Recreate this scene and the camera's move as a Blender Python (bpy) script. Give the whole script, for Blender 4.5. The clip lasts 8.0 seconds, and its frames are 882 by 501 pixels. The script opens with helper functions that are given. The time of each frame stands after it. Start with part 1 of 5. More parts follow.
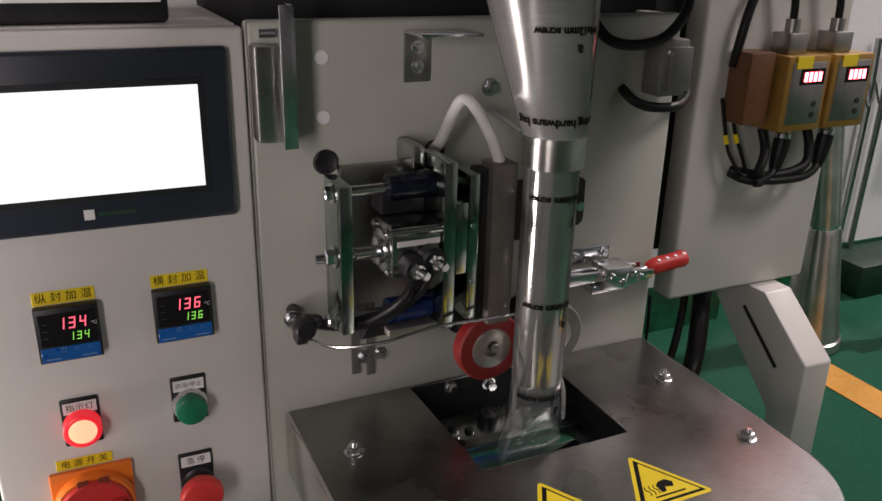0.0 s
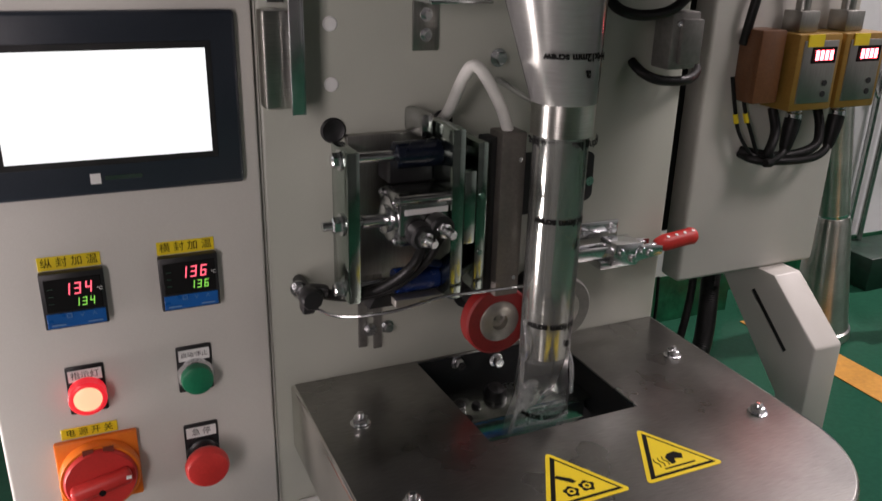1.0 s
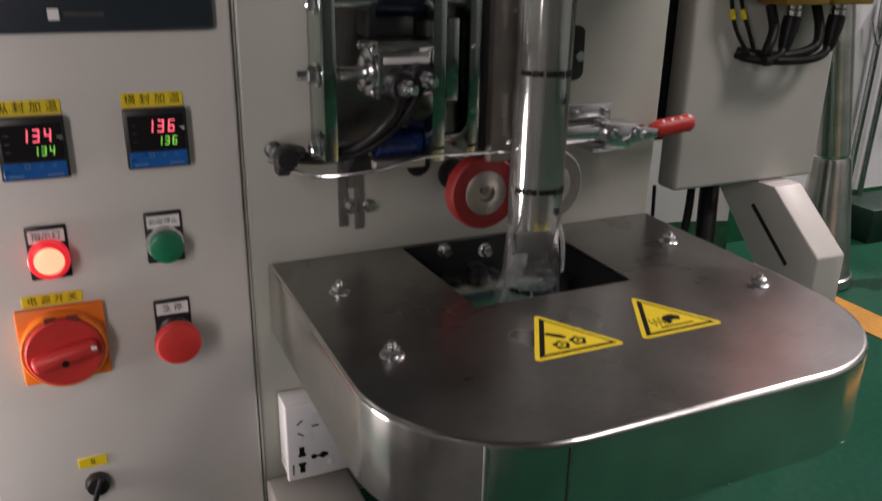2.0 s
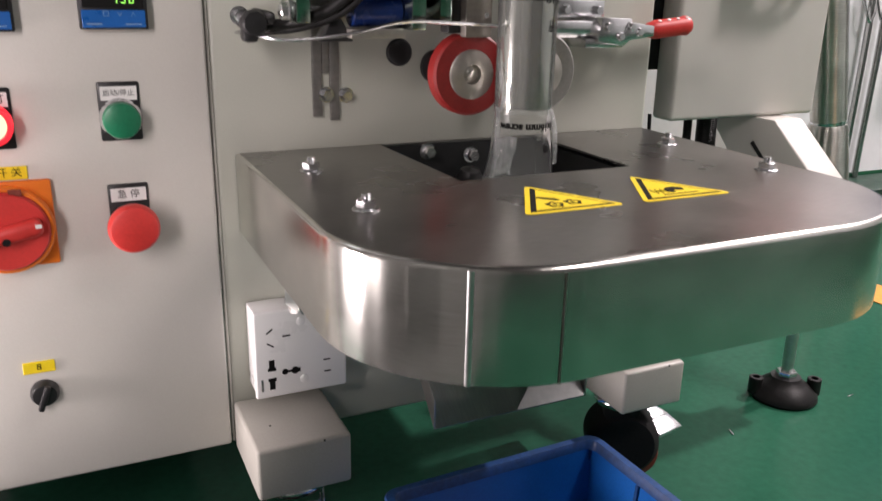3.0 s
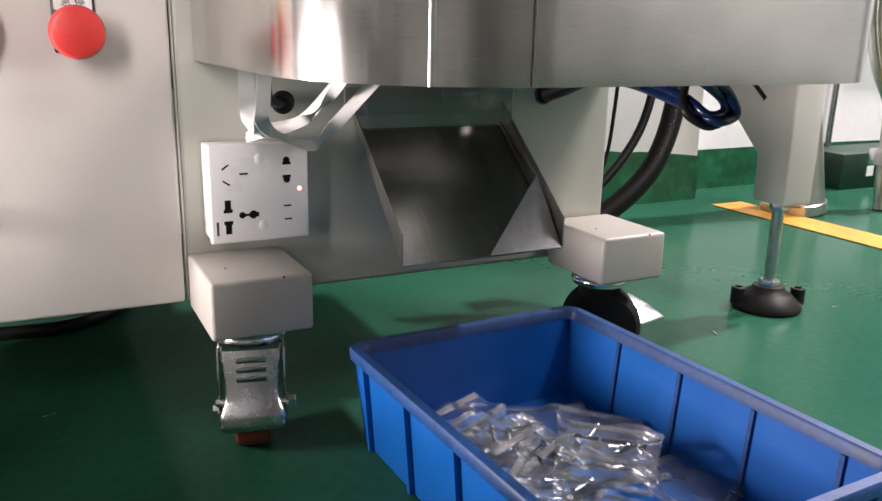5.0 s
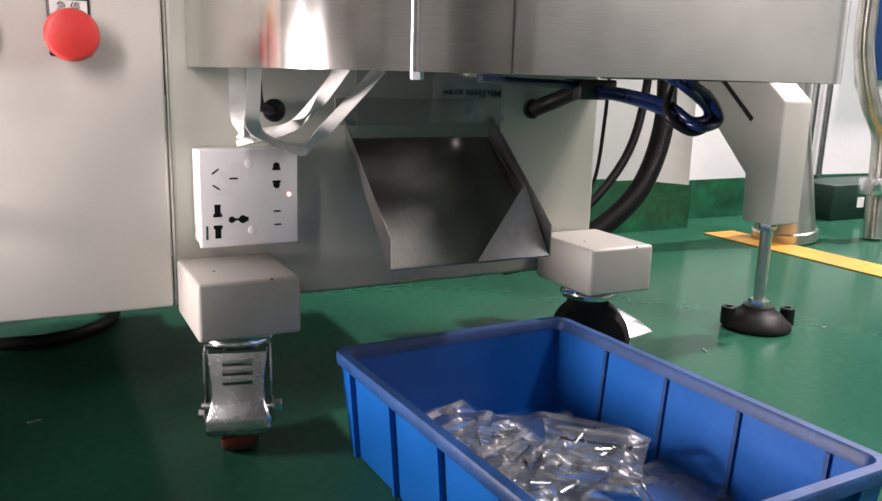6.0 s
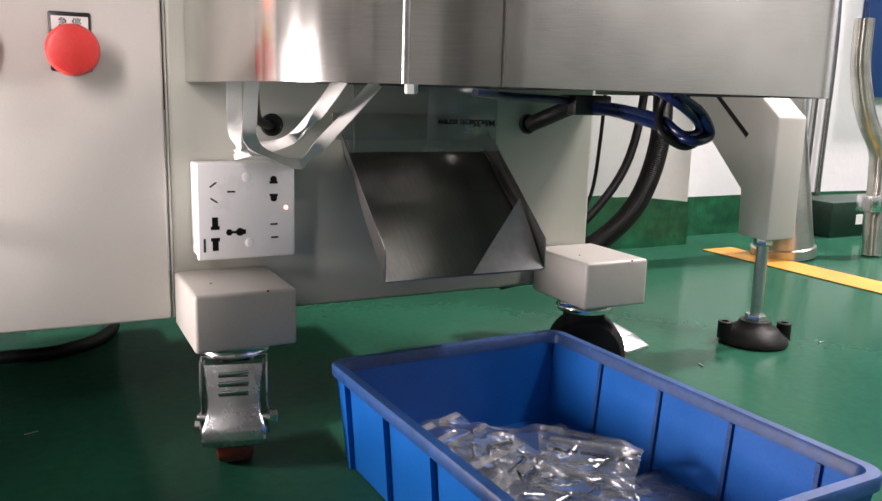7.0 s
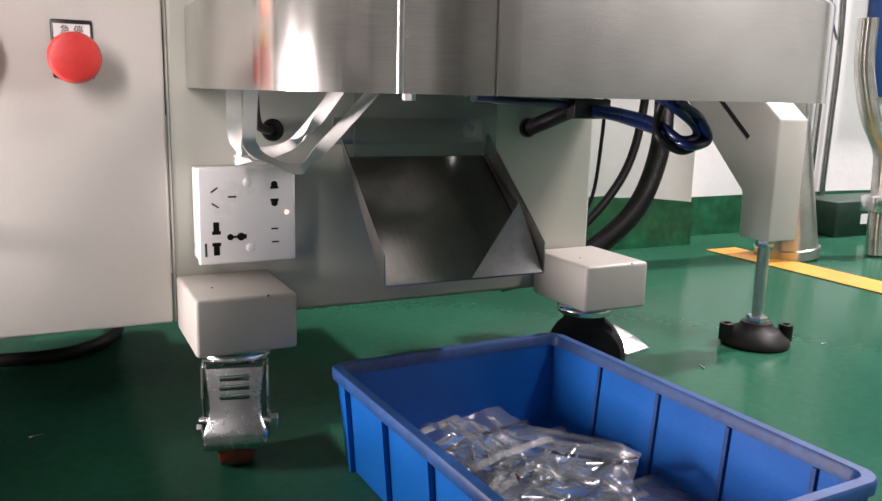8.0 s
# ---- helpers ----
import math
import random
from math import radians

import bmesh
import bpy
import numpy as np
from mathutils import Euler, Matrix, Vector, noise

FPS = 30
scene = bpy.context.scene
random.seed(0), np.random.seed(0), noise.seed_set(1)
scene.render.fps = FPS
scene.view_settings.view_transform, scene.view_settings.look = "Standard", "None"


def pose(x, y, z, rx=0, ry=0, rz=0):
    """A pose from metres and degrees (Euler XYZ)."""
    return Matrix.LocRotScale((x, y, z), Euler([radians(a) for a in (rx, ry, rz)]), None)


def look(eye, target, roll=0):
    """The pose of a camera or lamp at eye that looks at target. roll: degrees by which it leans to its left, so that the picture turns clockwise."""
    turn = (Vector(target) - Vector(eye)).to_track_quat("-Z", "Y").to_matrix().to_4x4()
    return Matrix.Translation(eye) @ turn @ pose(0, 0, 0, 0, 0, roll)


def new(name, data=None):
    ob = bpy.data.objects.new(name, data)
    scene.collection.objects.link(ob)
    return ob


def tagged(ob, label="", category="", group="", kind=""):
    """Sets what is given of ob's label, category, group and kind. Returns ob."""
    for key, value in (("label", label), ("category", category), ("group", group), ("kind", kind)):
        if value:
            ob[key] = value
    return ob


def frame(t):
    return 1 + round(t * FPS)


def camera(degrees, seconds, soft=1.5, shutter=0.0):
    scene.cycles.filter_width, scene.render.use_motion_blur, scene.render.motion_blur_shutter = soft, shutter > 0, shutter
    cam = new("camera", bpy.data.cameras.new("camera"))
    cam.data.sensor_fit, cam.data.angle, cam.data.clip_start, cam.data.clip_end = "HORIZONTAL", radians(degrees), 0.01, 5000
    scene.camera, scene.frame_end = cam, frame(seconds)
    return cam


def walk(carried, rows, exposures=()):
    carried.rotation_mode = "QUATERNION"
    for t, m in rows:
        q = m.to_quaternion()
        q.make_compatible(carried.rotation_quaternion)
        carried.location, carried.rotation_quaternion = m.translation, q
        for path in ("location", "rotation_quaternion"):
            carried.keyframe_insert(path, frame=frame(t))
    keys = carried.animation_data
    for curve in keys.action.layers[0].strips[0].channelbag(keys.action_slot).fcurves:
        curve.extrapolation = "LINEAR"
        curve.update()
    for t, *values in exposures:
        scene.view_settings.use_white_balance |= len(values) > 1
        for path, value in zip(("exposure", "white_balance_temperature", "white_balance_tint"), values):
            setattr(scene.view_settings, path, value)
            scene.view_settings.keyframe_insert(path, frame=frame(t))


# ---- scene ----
cam = camera(57.0, 8.0, shutter=0.5)
PATH = [
    (0, (-0.158, -0.701, 0.843), (0.63, 0.99, 0.125), 1.4),
    (0.5, (-0.154, -0.701, 0.832), (0.619, 0.998, 0.114), 1.3),
    (1, (-0.161, -0.705, 0.814), (0.615, 0.994, 0.098), 1.5),
    (1.5, (-0.152, -0.721, 0.762), (0.606, 0.989, 0.053), 1.0),
    (2, (-0.149, -0.72, 0.68), (0.631, 0.983, -0.021), 1.1),
    (3.5, (-0.127, -0.708, 0.482), (0.7, 1.022, -0.085), 1.0),
    (4, (-0.124, -0.71, 0.43), (0.724, 1.021, -0.104), 0.7),
    (4.5, (-0.127, -0.715, 0.381), (0.736, 1.0, -0.178), 1.2),
    (5, (-0.13, -0.726, 0.351), (0.746, 0.996, -0.166), 1.2),
    (6.5, (-0.126, -0.745, 0.319), (0.765, 1.003, -0.071), 1.7),
    (7, (-0.125, -0.75, 0.319), (0.764, 1.002, -0.056), 1.6),
    (7.5, (-0.123, -0.755, 0.322), (0.762, 1.0, -0.048), 1.3),
    (8, (-0.121, -0.756, 0.325), (0.753, 1.002, -0.054), 1.4),
]

EXPOSURES = [(0, -0.38), (0.5, -0.32), (1.5, -0.32), (2.0, -0.40), (2.4, -0.1), (3.3, 0.84), (4.2, 0.92), (5.0, 1.14), (8, 1.12)]
walk(cam, [(t, look(eye, target, roll)) for t, eye, target, roll in PATH], EXPOSURES)

# ---- light ----
world = bpy.data.worlds.new("hall_air")
world.use_nodes = True
world.node_tree.nodes["Background"].inputs[0].default_value = (0.80, 0.86, 0.84, 1)
world.node_tree.nodes["Background"].inputs[1].default_value = 0.004
scene.world = world


def area_lamp(name, eye, target, sx, sy, watts, colour):
    d = bpy.data.lights.new(name, "AREA")
    d.shape, d.size, d.size_y, d.energy, d.color = "RECTANGLE", sx, sy, watts, colour
    ob = new(name, d)
    ob.matrix_world = look(eye, target)
    return ob


# Left lamps aimed to suit the shadows; their windows are unseen stand-ins.
area_lamp("left_light_front", (-0.695, -0.98, 0.79), (0, -0.98, 0.79), 0.32, 0.68, 11.0, (1.0, 0.86, 0.87))
area_lamp("left_light_back", (-0.695, -0.02, 0.28), (0, -0.02, 0.28), 0.18, 0.18, 7.0, (1.0, 0.865, 0.88))
# Overhead fill added to brighten the side cabinet and bay wall.
area_lamp("front_fill_light", (1.7, -1.6, 3.06), (1.7, -1.6, 0), 0.9, 0.9, 58, (1.0, 0.875, 0.88))
area_lamp("tube_light_side", (3.2, 0.30, 3.06), (3.2, 0.30, 0), 0.08, 0.16, 150, (1.0, 0.865, 0.88))

# ---- materials ----


def rgb(c):
    return (c[0], c[1], c[2], 1)


def surface(name, colour, rough=0.5, metal=0.0, vary=0.12, grain=300.0, stain=9.0, bump=0.05, stretch=(1, 1, 1), coat=0.0, spec=0.5, rvary=0.12, detail=5):
    """Principled surface with fine grain and larger stains."""
    m = bpy.data.materials.new(name)
    m.use_nodes = True
    nt = m.node_tree
    b = nt.nodes["Principled BSDF"]
    b.inputs["Metallic"].default_value = metal
    b.inputs["Coat Weight"].default_value = coat
    b.inputs["Specular IOR Level"].default_value = spec
    co = nt.nodes.new("ShaderNodeTexCoord")
    mp = nt.nodes.new("ShaderNodeMapping")
    mp.inputs["Scale"].default_value = stretch
    nt.links.new(co.outputs["Object"], mp.inputs[0])
    fine = nt.nodes.new("ShaderNodeTexNoise")
    fine.inputs["Scale"].default_value, fine.inputs["Detail"].default_value = grain, 3
    big = nt.nodes.new("ShaderNodeTexNoise")
    big.inputs["Scale"].default_value, big.inputs["Detail"].default_value, big.inputs["Roughness"].default_value = stain, detail, 0.6
    nt.links.new(mp.outputs[0], fine.inputs[0])
    nt.links.new(co.outputs["Object"], big.inputs[0])
    ramp = nt.nodes.new("ShaderNodeValToRGB")
    ramp.color_ramp.elements[0].position, ramp.color_ramp.elements[1].position = 0.3, 0.72
    ramp.color_ramp.elements[0].color = rgb([c * (1 - vary) for c in colour])
    ramp.color_ramp.elements[1].color = rgb([min(1, c * (1 + vary * 0.5)) for c in colour])
    nt.links.new(big.outputs["Fac"], ramp.inputs[0])
    mix = nt.nodes.new("ShaderNodeMix")
    mix.data_type, mix.blend_type = "RGBA", "OVERLAY"
    mix.inputs[0].default_value = min(1, vary * 1.5)
    nt.links.new(ramp.outputs[0], mix.inputs[6])
    nt.links.new(fine.outputs["Fac"], mix.inputs[7])
    nt.links.new(mix.outputs[2], b.inputs["Base Color"])
    mr = nt.nodes.new("ShaderNodeMapRange")
    mr.inputs[3].default_value, mr.inputs[4].default_value = max(0.02, rough - rvary), min(1, rough + rvary)
    nt.links.new(big.outputs["Fac"], mr.inputs[0])
    nt.links.new(mr.outputs[0], b.inputs["Roughness"])
    if bump:
        bp = nt.nodes.new("ShaderNodeBump")
        bp.inputs["Strength"].default_value, bp.inputs["Distance"].default_value = bump, 0.002
        nt.links.new(fine.outputs["Fac"], bp.inputs["Height"])
        nt.links.new(bp.outputs[0], b.inputs["Normal"])
    return m


def glow(name, colour, strength, base=(0.1, 0.1, 0.1)):
    m = surface(name, base, 0.3, vary=0.02, bump=0)
    b = m.node_tree.nodes["Principled BSDF"]
    b.inputs["Emission Color"].default_value = rgb(colour)
    b.inputs["Emission Strength"].default_value = strength
    return m


def clear_film(name, alpha, tint, rough=0.08, wrinkle=0.5, scale=60, ior=1.4):
    """Thin plastic film: mostly clear, with gloss and small wrinkles."""
    m = bpy.data.materials.new(name)
    m.use_nodes = True
    nt = m.node_tree
    b, out = nt.nodes["Principled BSDF"], nt.nodes["Material Output"]
    b.inputs["Base Color"].default_value = rgb(tint)
    b.inputs["Roughness"].default_value = rough
    b.inputs["Specular IOR Level"].default_value = 0.9
    no = nt.nodes.new("ShaderNodeTexNoise")
    no.inputs["Scale"].default_value, no.inputs["Detail"].default_value = scale, 4
    co = nt.nodes.new("ShaderNodeTexCoord")
    nt.links.new(co.outputs["Object"], no.inputs[0])
    bp = nt.nodes.new("ShaderNodeBump")
    bp.inputs["Strength"].default_value, bp.inputs["Distance"].default_value = wrinkle, 0.004
    nt.links.new(no.outputs["Fac"], bp.inputs["Height"])
    nt.links.new(bp.outputs[0], b.inputs["Normal"])
    tr = nt.nodes.new("ShaderNodeBsdfTransparent")
    tr.inputs[0].default_value = (0.95, 0.96, 0.96, 1)
    gl = nt.nodes.new("ShaderNodeBsdfGlossy")
    gl.inputs["Roughness"].default_value = rough
    nt.links.new(bp.outputs[0], gl.inputs["Normal"])
    lw = nt.nodes.new("ShaderNodeFresnel")
    lw.inputs[0].default_value = ior
    nt.links.new(bp.outputs[0], lw.inputs["Normal"])
    m1, m2 = nt.nodes.new("ShaderNodeMixShader"), nt.nodes.new("ShaderNodeMixShader")
    m1.inputs[0].default_value = alpha
    nt.links.new(tr.outputs[0], m1.inputs[1])
    nt.links.new(b.outputs[0], m1.inputs[2])
    nt.links.new(lw.outputs[0], m2.inputs[0])
    nt.links.new(m1.outputs[0], m2.inputs[1])
    nt.links.new(gl.outputs[0], m2.inputs[2])
    nt.links.new(m2.outputs[0], out.inputs["Surface"])
    return m



def brushed(m, amount, turn, axis="Z"):
    """Makes a steel surface shine in streaks across its brushing, which runs round the vertical."""
    nt = m.node_tree
    tg = nt.nodes.new("ShaderNodeTangent")
    tg.direction_type, tg.axis = "RADIAL", axis
    b = nt.nodes["Principled BSDF"]
    b.inputs["Anisotropic"].default_value, b.inputs["Anisotropic Rotation"].default_value = amount, turn
    nt.links.new(tg.outputs[0], b.inputs["Tangent"])


PAINT = surface("grey_powder_coat", (0.60, 0.585, 0.54), 0.42, vary=0.05, grain=900, stain=5, bump=0.06)
# Panel's coat, with shade and green floor bounce put into its colour.
PANELP = surface("shaded_powder_coat", (0.445, 0.458, 0.398), 0.42, vary=0.06, grain=900, stain=5, bump=0.06)
PAINT2 = surface("grey_cast_paint", (0.36, 0.352, 0.315), 0.42, vary=0.06, grain=500, stain=14, bump=0.10)
STEEL = surface("brushed_steel", (0.55, 0.545, 0.505), 0.33, 1.0, vary=0.22, grain=60, stain=14, bump=0.0, stretch=(1, 1, 30), rvary=0.06, detail=2)
brushed(STEEL, 0.85, 0.25)
SKIRTST = surface("polished_skirt_steel", (0.66, 0.655, 0.615), 0.205, 1.0, vary=0.20, grain=60, stain=14, bump=0.0, stretch=(1, 1, 30), rvary=0.05, detail=2)
brushed(SKIRTST, 0.35, 0.25)
# Same cover as the skirt; dim reflections are put into the base colour.
STEELTOP = surface("brushed_steel_top_dimmed", (0.34, 0.334, 0.318), 0.29, 1.0, vary=0.24, grain=70, stain=9, bump=0.012, stretch=(1, 25, 1), rvary=0.09, detail=3)
TUBEST = surface("tube_steel", (0.56, 0.57, 0.53), 0.13, 1.0, vary=0.12, grain=40, stain=20, bump=0.0, stretch=(40, 40, 1), rvary=0.05, detail=2)
DULL = surface("dull_steel_sheet", (0.37, 0.365, 0.34), 0.36, 1.0, vary=0.16, grain=50, stain=16, bump=0.03, stretch=(20, 1, 1))
CHROME = surface("zinc_plate", (0.72, 0.73, 0.74), 0.21, 1.0, vary=0.08, grain=250, stain=60, bump=0.03, rvary=0.06)
ZINC = surface("dull_zinc_pressing", (0.64, 0.66, 0.67), 0.27, 1.0, vary=0.12, grain=250, stain=60, bump=0.03, rvary=0.06)
ALU = surface("milled_aluminium", (0.42, 0.43, 0.42), 0.22, 1.0, vary=0.08, grain=200, stain=40, bump=0.04)
# Green in the base colour stands for the floor's reflection.
PLATE = surface("green_tinted_steel_plate", (0.34, 0.40, 0.36), 0.14, 1.0, vary=0.12, grain=200, stain=30, bump=0.02, rvary=0.05)
FORKM = surface("dull_zinc_strip", (0.24, 0.235, 0.22), 0.45, 0.6, vary=0.18, grain=200, stain=40, bump=0.03)
SATIN = surface("satin_aluminium", (0.44, 0.42, 0.38), 0.42, 0.85, vary=0.10, grain=200, stain=40, bump=0.03)
# Pale steel of stem and weld, also used for the chute's lit patch.
PALEM = surface("pale_steel_and_lit_patch", (0.62, 0.62, 0.61), 0.36, 1.0, vary=0.15, grain=120, stain=40, bump=0.05)
KEYM = surface("pale_blue_print", (0.16, 0.27, 0.45), 0.4, vary=0.05, grain=500, stain=40, bump=0)
BARST = surface("brown_seal_bar", (0.20, 0.185, 0.165), 0.45, 0.6, vary=0.15, grain=300, stain=30, bump=0.05)
JAWST = surface("dark_jaw_steel", (0.60, 0.64, 0.60), 0.24, 1.0, vary=0.2, grain=120, stain=30, bump=0.03)
BUSHB = surface("dark_blue_bush", (0.004, 0.007, 0.017), 0.26, vary=0.2, grain=300, stain=60, bump=0.03)
BUSHL = surface("blue_bush", (0.005, 0.022, 0.12), 0.26, vary=0.2, grain=300, stain=60, bump=0.03)
BLACK = surface("black_plastic", (0.014, 0.014, 0.015), 0.38, vary=0.2, grain=600, stain=40, bump=0.04)
RUBBER = surface("black_rubber", (0.010, 0.010, 0.010), 0.45, vary=0.2, grain=400, stain=30, bump=0.08, spec=0.25)
COVERM = surface("matt_black_cover", (0.012, 0.012, 0.012), 0.7, vary=0.2, grain=300, stain=30, bump=0.05, spec=0.10)
# Near black for black parts and for the shade painted into openings.
DARK = surface("shade_and_black", (0.012, 0.013, 0.013), 0.7, vary=0.2, grain=200, stain=10, bump=0.02)
BEZEL = surface("dark_blue_grey_bezel", (0.020, 0.026, 0.036), 0.32, vary=0.12, grain=700, stain=12, bump=0.03)
REDP = surface("red_plastic", (0.55, 0.035, 0.03), 0.42, vary=0.10, grain=400, stain=40, bump=0.04)
GREYR = surface("grey_silicone", (0.22, 0.22, 0.20), 0.5, vary=0.14, grain=300, stain=60, bump=0.06)
REDR = surface("red_silicone", (0.25, 0.013, 0.012), 0.50, vary=0.14, grain=300, stain=60, bump=0.06)
GREENP = surface("green_plastic", (0.012, 0.16, 0.075), 0.35, vary=0.12, grain=400, stain=40, bump=0.03)
ORANGE = surface("orange_plastic", (0.80, 0.19, 0.015), 0.40, vary=0.08, grain=400, stain=40, bump=0.03)
YELLOW = surface("yellow_sticker", (0.86, 0.66, 0.02), 0.4, vary=0.06, grain=500, stain=30, bump=0.02)
WHITE = surface("white_plastic", (0.80, 0.80, 0.79), 0.30, vary=0.03, grain=500, stain=20, bump=0.02)
LABELW = surface("white_label", (0.78, 0.78, 0.76), 0.5, vary=0.04, grain=500, stain=50, bump=0)
INK = surface("black_ink", (0.010, 0.010, 0.010), 0.6, vary=0.1, grain=500, stain=50, bump=0, spec=0.08)
BLUEL = surface("blue_keypad", (0.01, 0.10, 0.36), 0.3, vary=0.08, grain=500, stain=50, bump=0)
BLUEP = surface("blue_polypropylene", (0.004, 0.105, 0.40), 0.40, vary=0.14, grain=500, stain=18, bump=0.05)
# Scuffed navy of the rim, also the shade painted into wall grooves.
BLUER = surface("scuffed_rim_dark_groove", (0.010, 0.055, 0.19), 0.45, vary=0.30, grain=200, stain=40, bump=0.06)
BLUET = surface("blue_air_tube", (0.004, 0.011, 0.055), 0.30, vary=0.1, grain=300, stain=30, bump=0.02)
CLOTHW = surface("white_glass_sleeve", (0.70, 0.70, 0.66), 0.75, vary=0.10, grain=900, stain=60, bump=0.2)
GOLD = surface("amber_housing", (0.36, 0.21, 0.045), 0.35, 0.4, vary=0.12, grain=300, stain=30, bump=0.04)
WHEELR = surface("brown_red_tread", (0.20, 0.035, 0.02), 0.5, vary=0.2, grain=300, stain=60, bump=0.06)
FLOOR = surface("green_epoxy", (0.0195, 0.088, 0.052), 0.18, vary=0.16, grain=90, stain=2.5, bump=0.0, rvary=0.04)
FLOOR.node_tree.nodes["Principled BSDF"].inputs["IOR"].default_value = 1.16
LINE = surface("yellow_floor_paint", (0.62, 0.30, 0.045), 0.40, vary=0.18, grain=120, stain=14, bump=0.04)
WALLW = surface("white_wall_paint", (0.80, 0.81, 0.82), 0.75, vary=0.07, grain=60, stain=5, bump=0.25)
# Dark grey on the unseen walls, to hold back bounced light.
WALLG = surface("dim_unseen_wall", (0.14, 0.14, 0.136), 0.8, vary=0.10, grain=60, stain=2, bump=0.1)
DADO = surface("green_wall_paint", (0.010, 0.105, 0.045), 0.40, vary=0.45, grain=45, stain=20, bump=0.8)
# Wall base green with the shade put into its colour.
DADOSH = surface("shaded_green_paint", (0.004, 0.030, 0.016), 0.5, vary=0.4, grain=45, stain=20, bump=0.4)
# Unseen ceiling, darkened so that little light bounces down.
CEIL = surface("dim_unseen_ceiling", (0.11, 0.11, 0.11), 0.8, vary=0.06, grain=40, stain=3, bump=0.1)
BLUEB = surface("blue_sheet", (0.015, 0.06, 0.22), 0.4, vary=0.08, grain=200, stain=8, bump=0.02)
SCREEN = glow("lit_screen", (0.97, 0.99, 1.0), 1.15, (0.5, 0.5, 0.5))
REDLED = glow("red_digits", (1.0, 0.10, 0.16), 2.2)
GREENLED = glow("green_digits", (0.35, 1.0, 0.10), 1.0)
PILOT = glow("lit_pilot_lens", (1.0, 0.50, 0.30), 1.5, (0.8, 0.2, 0.1))
PILOTR = glow("lit_pilot_rim", (1.0, 0.02, 0.04), 0.75, (0.6, 0.03, 0.03))
SENSLED = glow("sensor_digits", (1.0, 0.08, 0.10), 22.0)
# Glow for the panes of the stand-in windows.
DAYLIGHT = glow("stand_in_pane_glow", (1.0, 0.96, 0.93), 0.8, (0.8, 0.8, 0.8))
FILM = clear_film("clear_film", 0.12, (0.70, 0.73, 0.69), 0.14, 0.05, 45, 1.16)
FILMB = clear_film("crumpled_film", 0.035, (0.72, 0.79, 0.86), 0.12, 0.25, 90, 1.10)
FILME = clear_film("slack_film", 0.10, (0.66, 0.68, 0.66), 0.30, 0.05, 45, 1.10)
SEALM = clear_film("crimped_seal", 0.07, (0.74, 0.78, 0.82), 0.2, 0.5, 300, 1.2)
# Creased film, whitened so that its folds carry the glints.
CREASE = clear_film("film_crease_glint", 0.30, (0.80, 0.82, 0.82), 0.12, 0.4, 200, 1.5)
FILMC = clear_film("film_on_funnel", 0.24, (0.78, 0.78, 0.77), 0.14, 0.05, 40)

# ---- mesh helpers ----
ORG = {}


def thing(name, at, label, category, group="", kind=""):
    ob = new(name)
    ob.empty_display_size = 0.02
    ob.location = at
    ORG[ob] = Vector(at)
    return tagged(ob, label, category, group, kind)


def part(name, bm, mat, parent=None, label="", pivot=None, sharp=40):
    """Links a bmesh, modelled in world coordinates, as one mesh object under a thing or part."""
    base = ORG[parent] if parent else Vector((0, 0, 0))
    here = Vector(pivot) if pivot else base
    bmesh.ops.translate(bm, verts=bm.verts, vec=-here)
    me = bpy.data.meshes.new(name)
    for f in bm.faces:
        f.smooth = True
    bm.to_mesh(me)
    bm.free()
    me.set_sharp_from_angle(angle=radians(sharp))
    me.materials.append(mat)
    ob = new(name, me)
    ob.parent = parent
    ob.location = here - base
    ORG[ob] = here
    return tagged(ob, label)


def solo(name, bm, mat, label, category, group="", kind="", at=(0, 0, 0)):
    """A thing that is one mesh."""
    ob = part(name, bm, mat, None, "", at)
    return tagged(ob, label, category, group, kind)


def box(x0, x1, y0, y1, z0, z1, b=0.0, seg=2):
    bm = bmesh.new()
    bmesh.ops.create_cube(bm, size=1, matrix=Matrix.LocRotScale(((x0 + x1) / 2, (y0 + y1) / 2, (z0 + z1) / 2), None, (x1 - x0, y1 - y0, z1 - z0)))
    if b:
        bmesh.ops.bevel(bm, geom=list(bm.edges), offset=b, segments=seg, affect="EDGES", profile=0.5)
    return bm


def join(*some):
    out = bmesh.new()
    for b in some:
        me = bpy.data.meshes.new("tmp")
        b.to_mesh(me)
        b.free()
        out.from_mesh(me)
        bpy.data.meshes.remove(me)
    return out


def turned(bm, m):
    bmesh.ops.transform(bm, matrix=m, verts=bm.verts)
    return bm


def about(at, m):
    return Matrix.Translation(at) @ m @ Matrix.Translation(-Vector(at))


def lathe(p0, axis, profile, n=28, caps=True):
    """Turns (radius, height) pairs about an axis from p0."""
    bm = bmesh.new()
    q = Vector((0, 0, 1)).rotation_difference(Vector(axis).normalized())
    rings = []
    for r, h in profile:
        rings.append([bm.verts.new(Vector(p0) + q @ Vector((max(r, 1e-5) * math.cos(2 * math.pi * i / n), max(r, 1e-5) * math.sin(2 * math.pi * i / n), h))) for i in range(n)])
    for a, b in zip(rings, rings[1:]):
        for i in range(n):
            bm.faces.new((a[i], a[(i + 1) % n], b[(i + 1) % n], b[i]))
    for ring, flip in ((rings[0], True), (rings[-1], False)) if caps else ():
        bm.faces.new(ring[::-1] if flip else ring)
    return bm


